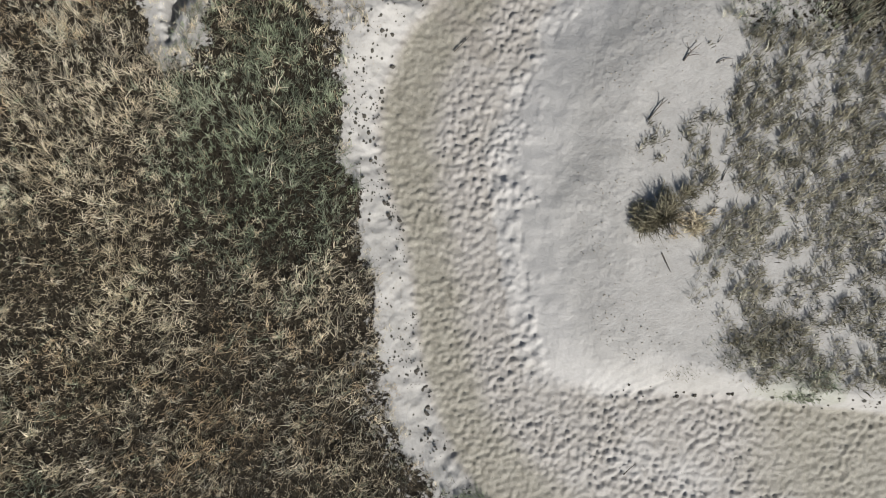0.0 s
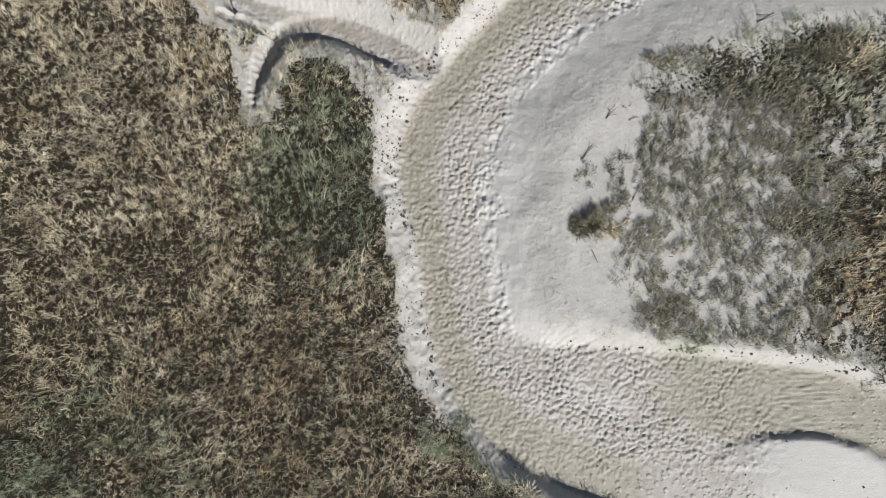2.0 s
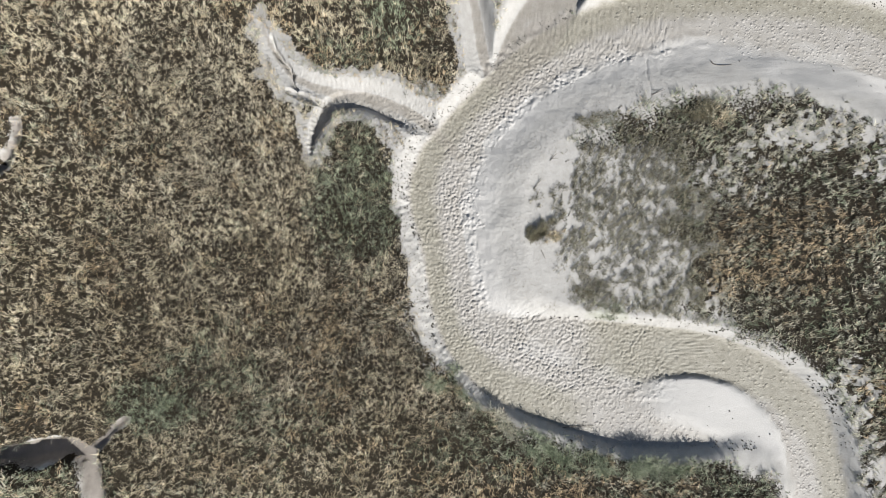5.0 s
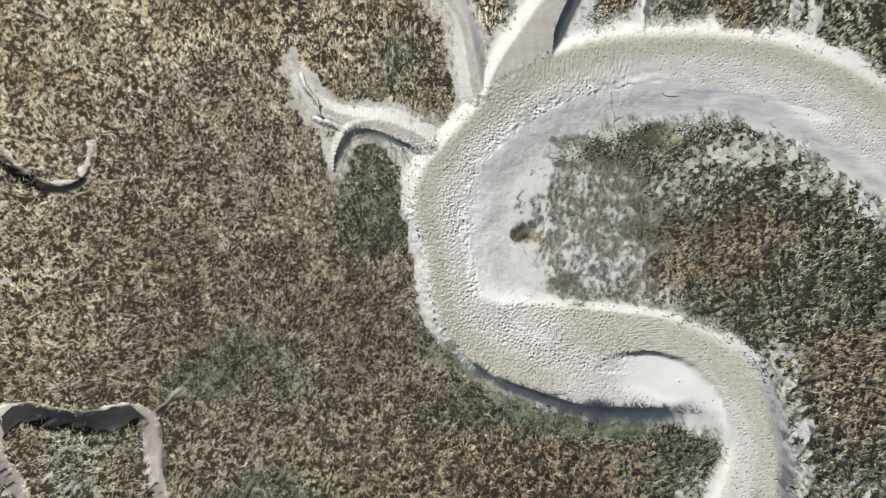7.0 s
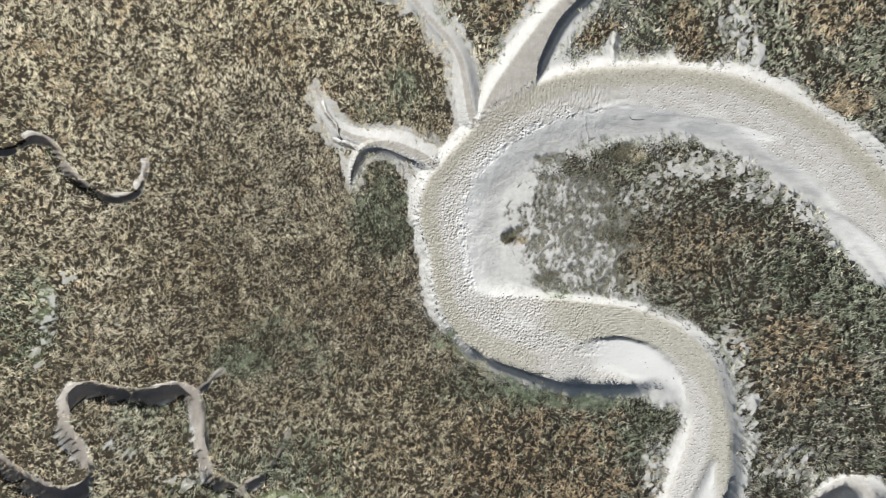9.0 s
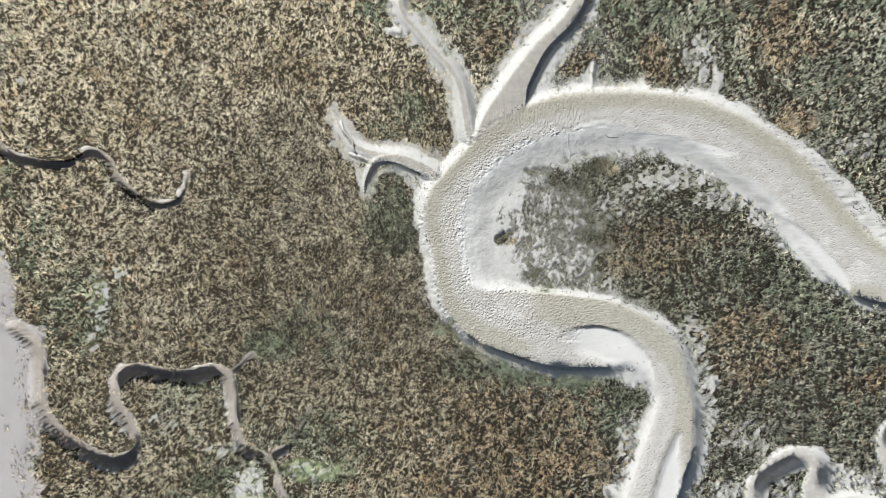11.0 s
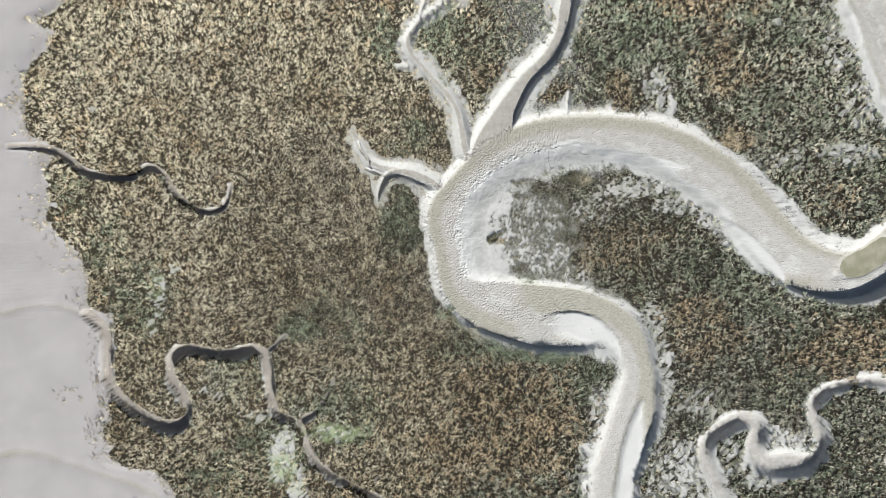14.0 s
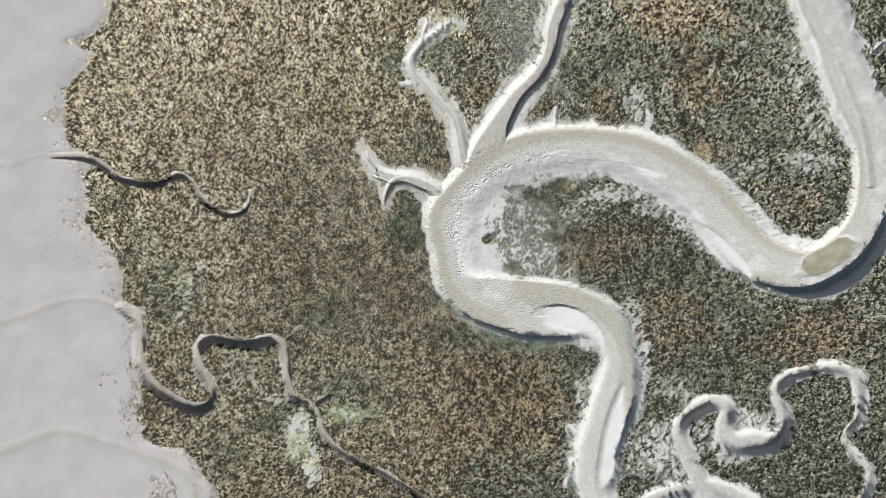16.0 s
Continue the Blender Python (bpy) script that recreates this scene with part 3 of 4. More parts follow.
for ch in SMALL[:5]:
    MARGIN = np.maximum(MARGIN, ch.inside)
for ch in SMALL[11:14]:
    MARGIN = np.maximum(MARGIN, ch.inside - 0.9)
MARGIN = np.maximum(smooth(MARGIN + edge_noise * 2.6, -1.7, -0.1), (0.5 - 0.15 * smooth(GX, 25, 35)) * smooth(MAIN.inside + edge_noise * 2.6, -1.6, 0.0))
for ch in SMALL[5:8]:
    MARGIN = np.maximum(MARGIN, 0.22 * smooth(ch.inside + edge_noise * 3.5, -2.2, 0.2))
ISLE = smooth(GX + 5 * (fbm(GX / 4, GY / 4, 3, 55) - 0.5), 6.6, 9.8) * (1 - smooth(GX + 9 * (fbm(GX / 5, GY / 5, 3, 58) - 0.5) + 9 * (fbm(GX / 1.4, GY / 1.4, 3, 59) - 0.5), 18.0, 23.0)) * smooth(GY, -11, -9) * (1 - 0.75 * smooth(GY, 3.5, 7))
CLUMPS = patch([(22.5, 4.2, 2.3, 1.7, 1), (21.6, -1.2, 2.5, 1.5, 1), (13.6, -7.2, 2.0, 1.1, 0.9), (16.8, 7.2, 4.2, 1.3, 0.8), (22.2, 8.0, 2.1, 1.7, 1), (17.5, -1.1, 1.1, 0.9, 0.5)])
SANDY = patch([(9.9, 4.6, 2.0, 2.0, 1), (18.8, 2.5, 2.6, 0.8, 0.9), (17.5, -8.6, 3.5, 0.7, 0.9), (9.3, -4.2, 1.2, 2.2, 0.8)])
ISLE *= 1 - 0.9 * CLUMPS
POOL = 1 - smooth(np.hypot((GX - 73.4) * 0.86 + (GY + 4.7) * 0.5, ((GY + 4.7) * 0.86 - (GX - 73.4) * 0.5) * 2.9) / 7.0 + edge_noise * 0.55, 0.6, 1.1)
height -= 0.35 * POOL

blot = fbm(GX / 3.2, GY / 3.2, 4, 66)
DENSITY = 1 - 0.6 * BARE_ALL
DENSITY *= 1 - 0.85 * SANDY
DENSITY *= 1 - smooth(INSIDE + edge_noise * (1.3 + 1.2 * ISLE + 1.0 * EAST), -0.2, 0.5)
nose_tip = smooth(GX + 5 * (fbm(GX / 4, GY / 4, 3, 55) - 0.5), 9.5, 12.5)
DENSITY *= np.where((GX > 2) & (GX < 16) & (GY > -11) & (GY < 9), nose_tip, 1.0)
DENSITY *= 1 - smooth(SEAWARD + (fbm(GX / 1.1, GY / 1.1, 4, 44, 0.6) - 0.5) * 10, -2.2, 1.8)
THIN = np.maximum(EAST * (0.12 + 0.3 * smooth(blot + 0.2 * smooth(INSIDE, -4, 0), 0.42, 0.8)) * (1 - 0.7 * BROWNS), 0.78 * ISLE)
THIN = np.maximum(THIN, 0.6 * smooth(SEAWARD, -3.5, 0) * smooth(blot, 0.45, 0.6))
THIN = np.clip(np.maximum(np.maximum(THIN, BARE_ALL), 0.42 * MARGIN**2), 0, 0.97)
streaks = fbm(across / 0.42, along / 1.1, 3, 77)
DENSITY *= 1 - THIN * (0.25 + 0.6 * (1 - smooth(streaks, 0.40, 0.58)))
spit = 1 - smooth(np.hypot((GX - -52.53) / 2.4, (GY - -48.56) / 2.6) + edge_noise * 0.5, 0.7, 1.2)
DENSITY = np.maximum(DENSITY, spit * 0.9)
DENSITY = np.maximum(DENSITY, patch(OUTLIERS) * smooth(fbm(GX / 0.8, GY / 0.8, 3, 45), 0.4, 0.6))
# litter and painted shade: strongest where the grass stands dense
SHADED_LITTER = (1 - 0.9 * ISLE) * (1 - 0.9 * smooth(SILTED * (0.45 + 0.8 * flecks), 0.25, 0.6)) * smooth(DENSITY, 0.3, 0.75) * (1 - smooth(THIN, 0.35, 0.75)) * (1 - EAST * (0.3 - 0.15 * smooth(GX, 24, 36)) * (1 - 0.7 * BROWNS)) * (1 - 0.85 * MARGIN) * (1 - smooth(SEAWARD, -2.5, 0))


def at(field, x, y):
    """The field between the cells of the raster."""
    u = np.clip((x - WEST_END) / CELL, 0, COLS - 1.001)
    v = np.clip((y - SOUTH_END) / CELL, 0, ROWS - 1.001)
    i, j = u.astype(int), v.astype(int)
    u, v = u - i, v - j
    return (field[j, i] * (1 - u) + field[j, i + 1] * u) * (1 - v) + (field[j + 1, i] * (1 - u) + field[j + 1, i + 1] * u) * v


# the pitted, lumpy skin of the creek bed
ragged_share = MAIN.share + (MAIN.side > 0) * (MAIN.share < 0.999) * ((fbm(GX / 1.4, GY / 1.4, 4, 35) - 0.5) * 0.5 - 0.05)
PITTED = smooth(ragged_share, 0.5, 1.0) * (1 - BAR) * smooth(MAIN.inside, 0.2, 1.2)
SILT = smooth(MAIN.share, 0.65, 0.95) * smooth(MAIN.side, -0.12, -0.5) * smooth(MAIN.inside, 0.3, 0.8)
RILLS = np.zeros(GX.shape)
for ch in SMALL[5:11]:
    RILLS = np.maximum(RILLS, smooth(ch.share, 0.1, 0.6) * (ch.inside > 0))
for ch in SMALL[:5]:
    RILLS = np.maximum(RILLS, 0.5 * smooth(ch.share, 0.8, 1.0) * (ch.inside > 0))
RILL_BED = RILLS * (1 - 0.3 * smooth(GX, -20, -10))
for ch in SMALL[11:14]:
    RILL_BED = np.maximum(RILL_BED, 0.5 * smooth(ch.share, 0.45, 0.9) * (ch.inside > 0))
lower_reach = smooth(GX, 10, 16) * smooth(GY, -6, -9) * (1 - smooth(GX, 60, 70))
SILT = np.maximum(SILT * (1 - lower_reach), lower_reach * smooth(MAIN.share, 0.6, 0.95) * smooth(MAIN.side, -0.2, 0.25) * (1 - BAR))
for ch in RUNNELS:
    RILLS = np.maximum(RILLS, 0.75 * smooth(ch.inside + edge_noise, -0.3, 1.2))
SILT = np.maximum(np.maximum(SILT, RILLS), 0.12 * ISLE)


def lumpiness(x, y, cell, seed, share):
    """Rounded lumps scattered on the mud, on that share of the cells: 1 on top, 0 between."""
    ix, iy = np.floor(x / cell).astype(np.int64), np.floor(y / cell).astype(np.int64)
    best = np.full(x.shape, 9.0)
    for ox in (-1, 0, 1):
        for oy in (-1, 0, 1):
            cx = (ix + ox + hashed(ix + ox, iy + oy, seed)) * cell
            cy = (iy + oy + hashed(ix + ox, iy + oy, seed + 7)) * cell
            r = 0.34 + 0.36 * hashed(ix + ox, iy + oy, seed + 13)
            there = hashed(ix + ox, iy + oy, seed + 29) < share
            best = np.minimum(best, np.where(there, np.hypot(x - cx, y - cy) / (cell * r), 9.0))
    return np.clip(1 - best, 0, 1)


def groove(x, y):
    """How far the cracks cut below the mud."""
    deep = np.zeros(x.shape)
    for line in CRACKS:
        box = (x > line[:, 0].min() - 1) & (x < line[:, 0].max() + 1) & (y > line[:, 1].min() - 1) & (y < line[:, 1].max() + 1)
        if not box.any():
            continue
        bx, by = x[box] + 0.25 * (fbm(x[box] / 0.5, y[box] / 0.5, 2, 87) - 0.5), y[box] + 0.25 * (fbm(x[box] / 0.5, y[box] / 0.5, 2, 88) - 0.5)
        most = np.zeros(bx.shape)
        for cx, cy, half, depth in line:
            d = np.hypot(bx - cx, by - cy)
            most = np.maximum(most, depth * (1 - smooth(d / (half + 0.06), 0.35, 1.0)))
        deep[box] = np.maximum(deep[box], most)
    return deep


def surface(x, y):
    """The height of the ground at any place."""
    z = at(height, x, y)
    finely = smooth(np.maximum(np.abs(x - 1) / 21, np.abs(y - 0.5) / 15.5), 1.25, 1.0)
    pits = at(PITTED, x, y) * finely
    silt = at(SILT, x, y)
    warp = (fbm(x / 0.9, y / 0.9, 2, 61) - 0.5) * 0.25
    share = np.maximum(0.95 * pits**2.0, 0.5 * at(MARGIN, x, y)) + 0.012 * (at(MAIN.inside, x, y) > 0.3)
    big, small = lumpiness(x + warp, y - warp, 0.29, 5, share), lumpiness(x - warp, y + warp, 0.2, 25, share)
    patchy = 0.6 + 0.5 * smooth(fbm(x / 1.7, y / 1.7, 3, 64), 0.3, 0.7)
    pits = finely * smooth(pits, 0.0, 0.45)
    z = z + pits * patchy * (0.075 * smooth(big, 0.0, 0.5) * (1 - 0.35 * silt) + 0.055 * smooth(small, 0, 0.5) * (1 - 0.3 * silt))
    steep = at(MAIN.share, x, y)
    rough = steep * (1 - steep) * 4 * smooth(at(MAIN.inside, x, y), 0, 0.5) * np.where((at(MAIN.side, x, y) > 0.2) & (y > -9) & (x < 60), 0.06, 1.0)
    z = z + rough * (fbm(x / 0.45, y / 0.45, 3, 71) - 0.5) * 0.34 + (fbm(x / 0.25, y / 0.25, 2, 73) - 0.5) * 0.03
    z = z + finely * at(MARGIN, x, y) * (1 - pits) * 0.05 * smooth(small, 0.1, 0.6) * patchy * (1 - smooth(steep, 0.3, 0.7))
    # faint ripples across the smooth inner bar
    ripple = np.sin(y * 7.0 + 6 * fbm(x / 1.5, y / 1.5, 2, 83)) * smooth(steep, 0.35, 0.7) * (1 - smooth(steep, 0.85, 1.0))
    return z + finely * ripple * 0.005 * smooth(x, 9, 7) - groove(x, y)


# ---- the ground: one sheet to the horizon, finest where the camera starts ----
def axis(fine_from, fine_to, fine, near_from, near_to, near):
    a = np.arange(fine_from, fine_to, fine)
    out = [a]
    for sign, start, end in ((1, a[-1], near_to), (-1, a[0], near_from)):
        step, p, line = fine, start, []
        while sign * p < sign * end:
            step = min(step * 1.08, near)
            p += sign * step
            line.append(p)
        while abs(p) < 3000:
            step *= 1.5
            p += sign * step
            line.append(p)
        out.append(np.array(line))
    return np.sort(np.concatenate(out))


def sheet(name, verts, faces_quads, material, attributes=()):
    me = bpy.data.meshes.new(name)
    n, f = len(verts), len(faces_quads)
    size = faces_quads.shape[1]
    me.vertices.add(n)
    me.vertices.foreach_set("co", verts.astype(np.float32).ravel())
    me.loops.add(f * size)
    me.loops.foreach_set("vertex_index", faces_quads.astype(np.int32).ravel())
    me.polygons.add(f)
    me.polygons.foreach_set("loop_start", np.arange(0, f * size, size, dtype=np.int32))
    me.polygons.foreach_set("loop_total", np.full(f, size, dtype=np.int32))
    me.update(calc_edges=True)
    for key, values in attributes:
        me.attributes.new(key, "FLOAT", "POINT").data.foreach_set("value", values.astype(np.float32))
    me.materials.append(material)
    return new(name, me)


ax = axis(-13.5, 19.5, 0.073, -94, 94, 0.46)
ay = axis(-15.5, 13.8, 0.073, -58, 52, 0.46)
VX, VY = np.meshgrid(ax, ay)
vx, vy = VX.ravel(), VY.ravel()
beyond = smooth(np.maximum(np.abs(vx) - 90, np.abs(vy + 2) - 56), 0, 14)
marsh = beyond * smooth(vx + 0.2 * np.abs(vy), -40, -10)
vz = surface(vx, vy) * (1 - beyond) - 0.3 * beyond
index = np.arange(len(vx)).reshape(VX.shape)
quads = np.column_stack([q.ravel() for q in (index[:-1, :-1], index[:-1, 1:], index[1:, 1:], index[1:, :-1])])
ALGAE = patch([(-18.0, -34.2, 5.0, 1.8, 1.0), (-26.21, -40.74, 3.0, 4.0, 0.75), (-47.64, -9.34, 1.6, 3.0, 0.6)])
ALGAE = np.maximum(ALGAE, 0.5 * patch(BARE)) * (0.35 + 0.65 * smooth(fbm(GX / 0.9, GY / 0.9, 4, 92, 0.6), 0.38, 0.58))
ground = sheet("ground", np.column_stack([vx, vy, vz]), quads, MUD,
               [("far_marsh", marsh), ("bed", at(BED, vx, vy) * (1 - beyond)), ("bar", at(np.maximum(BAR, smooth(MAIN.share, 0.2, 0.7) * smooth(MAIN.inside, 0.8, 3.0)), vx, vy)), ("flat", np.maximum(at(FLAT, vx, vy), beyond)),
                ("silt", at(SILT, vx, vy) * (1 - beyond)), ("pitted", at(PITTED, vx, vy)), ("lumps", 0.75 * at(PITTED, vx, vy) * (1 - at(SILT, vx, vy) * 0.4) * smooth(np.maximum(np.abs(vx - 1) / 21, np.abs(vy - 0.5) / 15.5), 0.9, 1.2) * (1 - beyond)), ("rill", at(RILL_BED, vx, vy) * (1 - beyond)), ("shaded_litter", at(SHADED_LITTER, vx, vy) * (1 - beyond)), ("algae", at(ALGAE, vx, vy)),
                ("thatch", 0.14 * smooth(np.maximum(np.abs(vx + 2) / 19, np.abs(vy + 2) / 12), 0.8, 2.2) * (1 - at(EAST, vx, vy)))])
ground.data.polygons.foreach_set("use_smooth", np.ones(len(quads), bool))
tagged(ground, "pale grey tidal mud, pitted on the creek beds", "ground", kind="structure")

# ---- marsh grass ----
rng = np.random.default_rng(7)


def scatter(x0, x1, y0, y1, per_m2):
    """Places on a jittered grid, so that no large holes are left."""
    gap = per_m2**-0.5
    x, y = np.meshgrid(np.arange(x0, x1, gap), np.arange(y0, y1, gap))
    return x.ravel() + rng.uniform(-1.0, 1.0, x.size) * gap, y.ravel() + rng.uniform(-1.0, 1.0, x.size) * gap


def coarse(x, y):
    """1 where the camera starts, growing outwards: tufts get wider and fewer."""
    return np.maximum(np.abs(x - 0.5) / 19, np.abs(y + 2) / 12)


# tufts first, then their blades
FULL = 20.5
tx, ty, last = [], [], 0.0
for grow in (1.25, 1.6, 2.1, 2.8, 5.1):
    x0, x1, y0, y1 = max(-95, 0.5 - 19 * grow), min(95, 0.5 + 19 * grow), max(-62, -2 - 12 * grow), min(58, -2 + 12 * grow)
    lowest = max(last, 1.0)
    x, y = scatter(x0, x1, y0, y1, FULL / lowest**0.66)
    m = coarse(x, y)
    keep = (m < grow) & (m >= last) & (rng.random(len(x)) < (lowest / np.maximum(m, 1)) ** 0.66)
    tx.append(x[keep])
    ty.append(y[keep])
    last = grow
tx, ty = np.concatenate(tx), np.concatenate(ty)
clump = fbm(tx / 0.9, ty / 0.9, 3, 101)
afar = smooth(coarse(tx, ty), 0.9, 1.8)
clump = clump * (1 - afar) + afar * fbm(tx / 0.5, ty / 0.5, 2, 102)
keep = rng.random(len(tx)) < at(DENSITY * (1 - 0.93 * smooth(ISLE, 0.05, 0.55)), tx, ty) * (0.86 - 0.38 * afar + (0.3 + 0.55 * afar) * smooth(clump, 0.37, 0.57))
tx, ty, clump = tx[keep], ty[keep], clump[keep]
size = np.clip(coarse(tx, ty), 1, 4.5)
east, thinned, greens, browns = (at(f, tx, ty) for f in (EAST, THIN, GREENS, BROWNS))
rusty = smooth(fbm(tx / 5.0, ty / 5.0, 4, 150), 0.47, 0.62)
wants_rust = (0.25 + 0.35 * (1 - east)) * rusty * (1 - greens) + 1.5 * browns
wants_straw = 0.75 * (1 - 0.72 * east) + 0.3 * browns - 0.6 * greens
wants_green = (0.95 * greens + 0.44 * east + 0.10) * (1 - 0.6 * browns)
hoary = at(patch([(-40, -27, 8, 7, 1), (-21, -33, 10, 8, 0.8), (-30, 5, 8, 5, 0.4), (-52, 10, 8, 5, 0.4)]), tx, ty)
wants_grey = (0.11 + 0.42 * east + 0.4 * thinned + 0.7 * at(SILTED, tx, ty) + 0.5 * hoary) * (1 - 0.6 * browns)
shares = np.column_stack([np.clip(w, 0.02, None) for w in (wants_straw, wants_green, wants_grey, wants_rust)]) ** 1.5
shares /= shares.sum(1, keepdims=True)
pick = np.clip(0.6 * rng.random(len(tx)) + 0.4 * smooth(fbm(tx / 1.6, ty / 1.6, 4, 140), 0.3, 0.7), 0, 0.999)
tuft_species = (pick[:, None] > np.cumsum(shares, 1)[:, :3]).sum(1)
tuft_tall = (0.55 - 0.15 * afar[keep] + (0.75 + 0.35 * smooth(size, 1.2, 2.5)) * smooth(clump, 0.36, 0.62)) * (0.55 + 1.0 * rng.random(len(tx)) ** 1.5) * (1 - 0.45 * thinned) * (1 + 0.3 * greens) * 0.46 * size**0.04
many = np.where(size < 1.3, 10, np.where(size < 2.2, 8, 7)) - (thinned > 0.5) * 3
owner = np.repeat(np.arange(len(tx)), many)
n = len(owner)
px = tx[owner] + rng.normal(0, 0.06, n) * size[owner] ** 0.4
py = ty[owner] + rng.normal(0, 0.06, n) * size[owner] ** 0.4
species = np.where(rng.random(n) < 0.14, rng.integers(0, 4, n), tuft_species[owner])
bent = 1.0 + 2.6 * (fbm(tx / 2.5, ty / 2.5, 3, 120) - 0.5)
lean_way = np.where(rng.random(n) < 0.55, bent[owner] + rng.normal(0, 0.45, n), rng.uniform(0, 2 * math.pi, n))
lean = np.radians(rng.uniform(10, 78, n))
tall = tuft_tall[owner] * rng.uniform(0.6, 1.25, n)
wide = 0.0085 * (1 + 0.6 * thinned[owner]) * size[owner] ** 1.32 * rng.uniform(0.6, 1.4, n)
fringe = smooth(at(SEAWARD, px, py), -3.0, 0.0)
wide, tall = wide * (1 - 0.25 * fringe), tall * (1 - 0.25 * fringe)
base = surface(px, py)
# brightness put into tuft tone by region: raised where sunned, lowered where shady
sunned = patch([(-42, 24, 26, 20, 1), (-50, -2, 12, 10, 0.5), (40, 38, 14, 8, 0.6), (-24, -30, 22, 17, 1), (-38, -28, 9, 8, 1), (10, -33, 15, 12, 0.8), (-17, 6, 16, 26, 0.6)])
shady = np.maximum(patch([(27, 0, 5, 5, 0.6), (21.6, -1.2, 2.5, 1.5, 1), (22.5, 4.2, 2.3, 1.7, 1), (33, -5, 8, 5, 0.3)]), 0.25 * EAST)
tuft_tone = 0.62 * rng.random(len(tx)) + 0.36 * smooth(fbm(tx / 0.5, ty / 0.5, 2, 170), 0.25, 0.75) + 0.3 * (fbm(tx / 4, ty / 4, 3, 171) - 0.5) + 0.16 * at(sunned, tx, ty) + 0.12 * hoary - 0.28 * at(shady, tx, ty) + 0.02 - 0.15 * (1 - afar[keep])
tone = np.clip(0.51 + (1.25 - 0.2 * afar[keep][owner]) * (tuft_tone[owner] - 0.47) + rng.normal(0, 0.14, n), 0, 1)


curl_rng = np.random.default_rng(3)


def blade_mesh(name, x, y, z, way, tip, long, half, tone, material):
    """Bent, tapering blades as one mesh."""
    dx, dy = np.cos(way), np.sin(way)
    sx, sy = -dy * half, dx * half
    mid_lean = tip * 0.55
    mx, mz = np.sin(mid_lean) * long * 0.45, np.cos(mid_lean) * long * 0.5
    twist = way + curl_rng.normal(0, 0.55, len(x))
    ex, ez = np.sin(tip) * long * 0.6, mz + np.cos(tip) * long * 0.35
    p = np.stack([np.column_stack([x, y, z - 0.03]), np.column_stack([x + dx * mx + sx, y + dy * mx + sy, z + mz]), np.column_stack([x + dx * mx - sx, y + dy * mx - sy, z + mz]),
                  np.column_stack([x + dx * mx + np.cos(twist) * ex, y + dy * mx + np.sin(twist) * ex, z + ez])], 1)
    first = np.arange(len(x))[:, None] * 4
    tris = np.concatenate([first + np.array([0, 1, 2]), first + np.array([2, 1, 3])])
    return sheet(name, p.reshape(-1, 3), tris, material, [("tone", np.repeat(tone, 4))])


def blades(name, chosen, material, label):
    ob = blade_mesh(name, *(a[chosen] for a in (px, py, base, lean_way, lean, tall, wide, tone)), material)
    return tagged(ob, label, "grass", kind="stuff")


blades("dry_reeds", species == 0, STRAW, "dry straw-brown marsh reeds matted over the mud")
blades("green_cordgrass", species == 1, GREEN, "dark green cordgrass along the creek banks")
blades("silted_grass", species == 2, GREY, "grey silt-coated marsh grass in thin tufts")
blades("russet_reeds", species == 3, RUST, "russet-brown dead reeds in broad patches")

# short dense tufts standing apart on the silted nose of the island
ix, iy = scatter(3.5, 25, -11.5, 7.5, 20.0)
jx = ix + 5 * (fbm(ix / 1.5, iy / 1.5, 3, 163) - 0.5) - 0.06 * (iy + 1.5) ** 2     # the tip is rounded and ragged
nose = at(ISLE * (1 - SANDY), ix, iy) * (1 - smooth(at(INSIDE, ix, iy) + 0.8 * (fbm(ix / 1.2, iy / 1.2, 3, 160) - 0.5), -0.5, 0.3))
grown = fbm(ix / 0.62, iy / 0.62, 3, 161, 0.6) + 0.2 * (smooth(jx, 8.0, 13.0) - 0.5) + 0.2 * (fbm(ix / 2.6, iy / 2.6, 3, 162) - 0.5)
keep = (nose > 0.02) & (rng.random(len(ix)) < smooth(jx, 7.6, 10.4)) & (rng.random(len(ix)) < smooth(nose / (0.85 - 0.65 * smooth(jx, 9, 13)), 0.02, 1.0) * smooth(grown + 0.2 * smooth(nose, 0.9, 0.3) * smooth(jx, 9, 13), 0.43, 0.60) * 0.9)
ix, iy, grown = ix[keep], iy[keep], grown[keep]
owner = np.repeat(np.arange(len(ix)), 15)
n = len(owner)
stretch = rng.normal(0, 0.13, n)
px, py = ix[owner] + rng.normal(0, 0.06, n) + 0.54 * stretch, iy[owner] + rng.normal(0, 0.06, n) + 0.84 * stretch
base = surface(px, py)
lean_way = np.where(rng.random(n) < 0.6, 1.05 + rng.normal(0, 0.5, n), rng.uniform(0, 2 * math.pi, n))
lean = np.radians(rng.uniform(15, 80, n))
tall = (0.2 + (0.32 * smooth(grown, 0.42, 0.7) + 0.2 * smooth(nose[keep], 0.9, 0.3) * smooth(ix, 9, 13)) * rng.random(len(ix)))[owner] * rng.uniform(0.6, 1.3, n)
wide = 0.014 * rng.uniform(0.6, 1.5, n)
kinds = np.where(rng.random(n) < 0.2, 1, 0)
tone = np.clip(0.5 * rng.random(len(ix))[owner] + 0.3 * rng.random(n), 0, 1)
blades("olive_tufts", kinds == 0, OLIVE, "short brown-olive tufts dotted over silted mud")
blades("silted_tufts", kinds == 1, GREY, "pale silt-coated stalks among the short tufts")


# ---- things ----
def place_on(x, y, lift=0.0):
    return float(surface(np.array([x]), np.array([y]))[0]) + lift


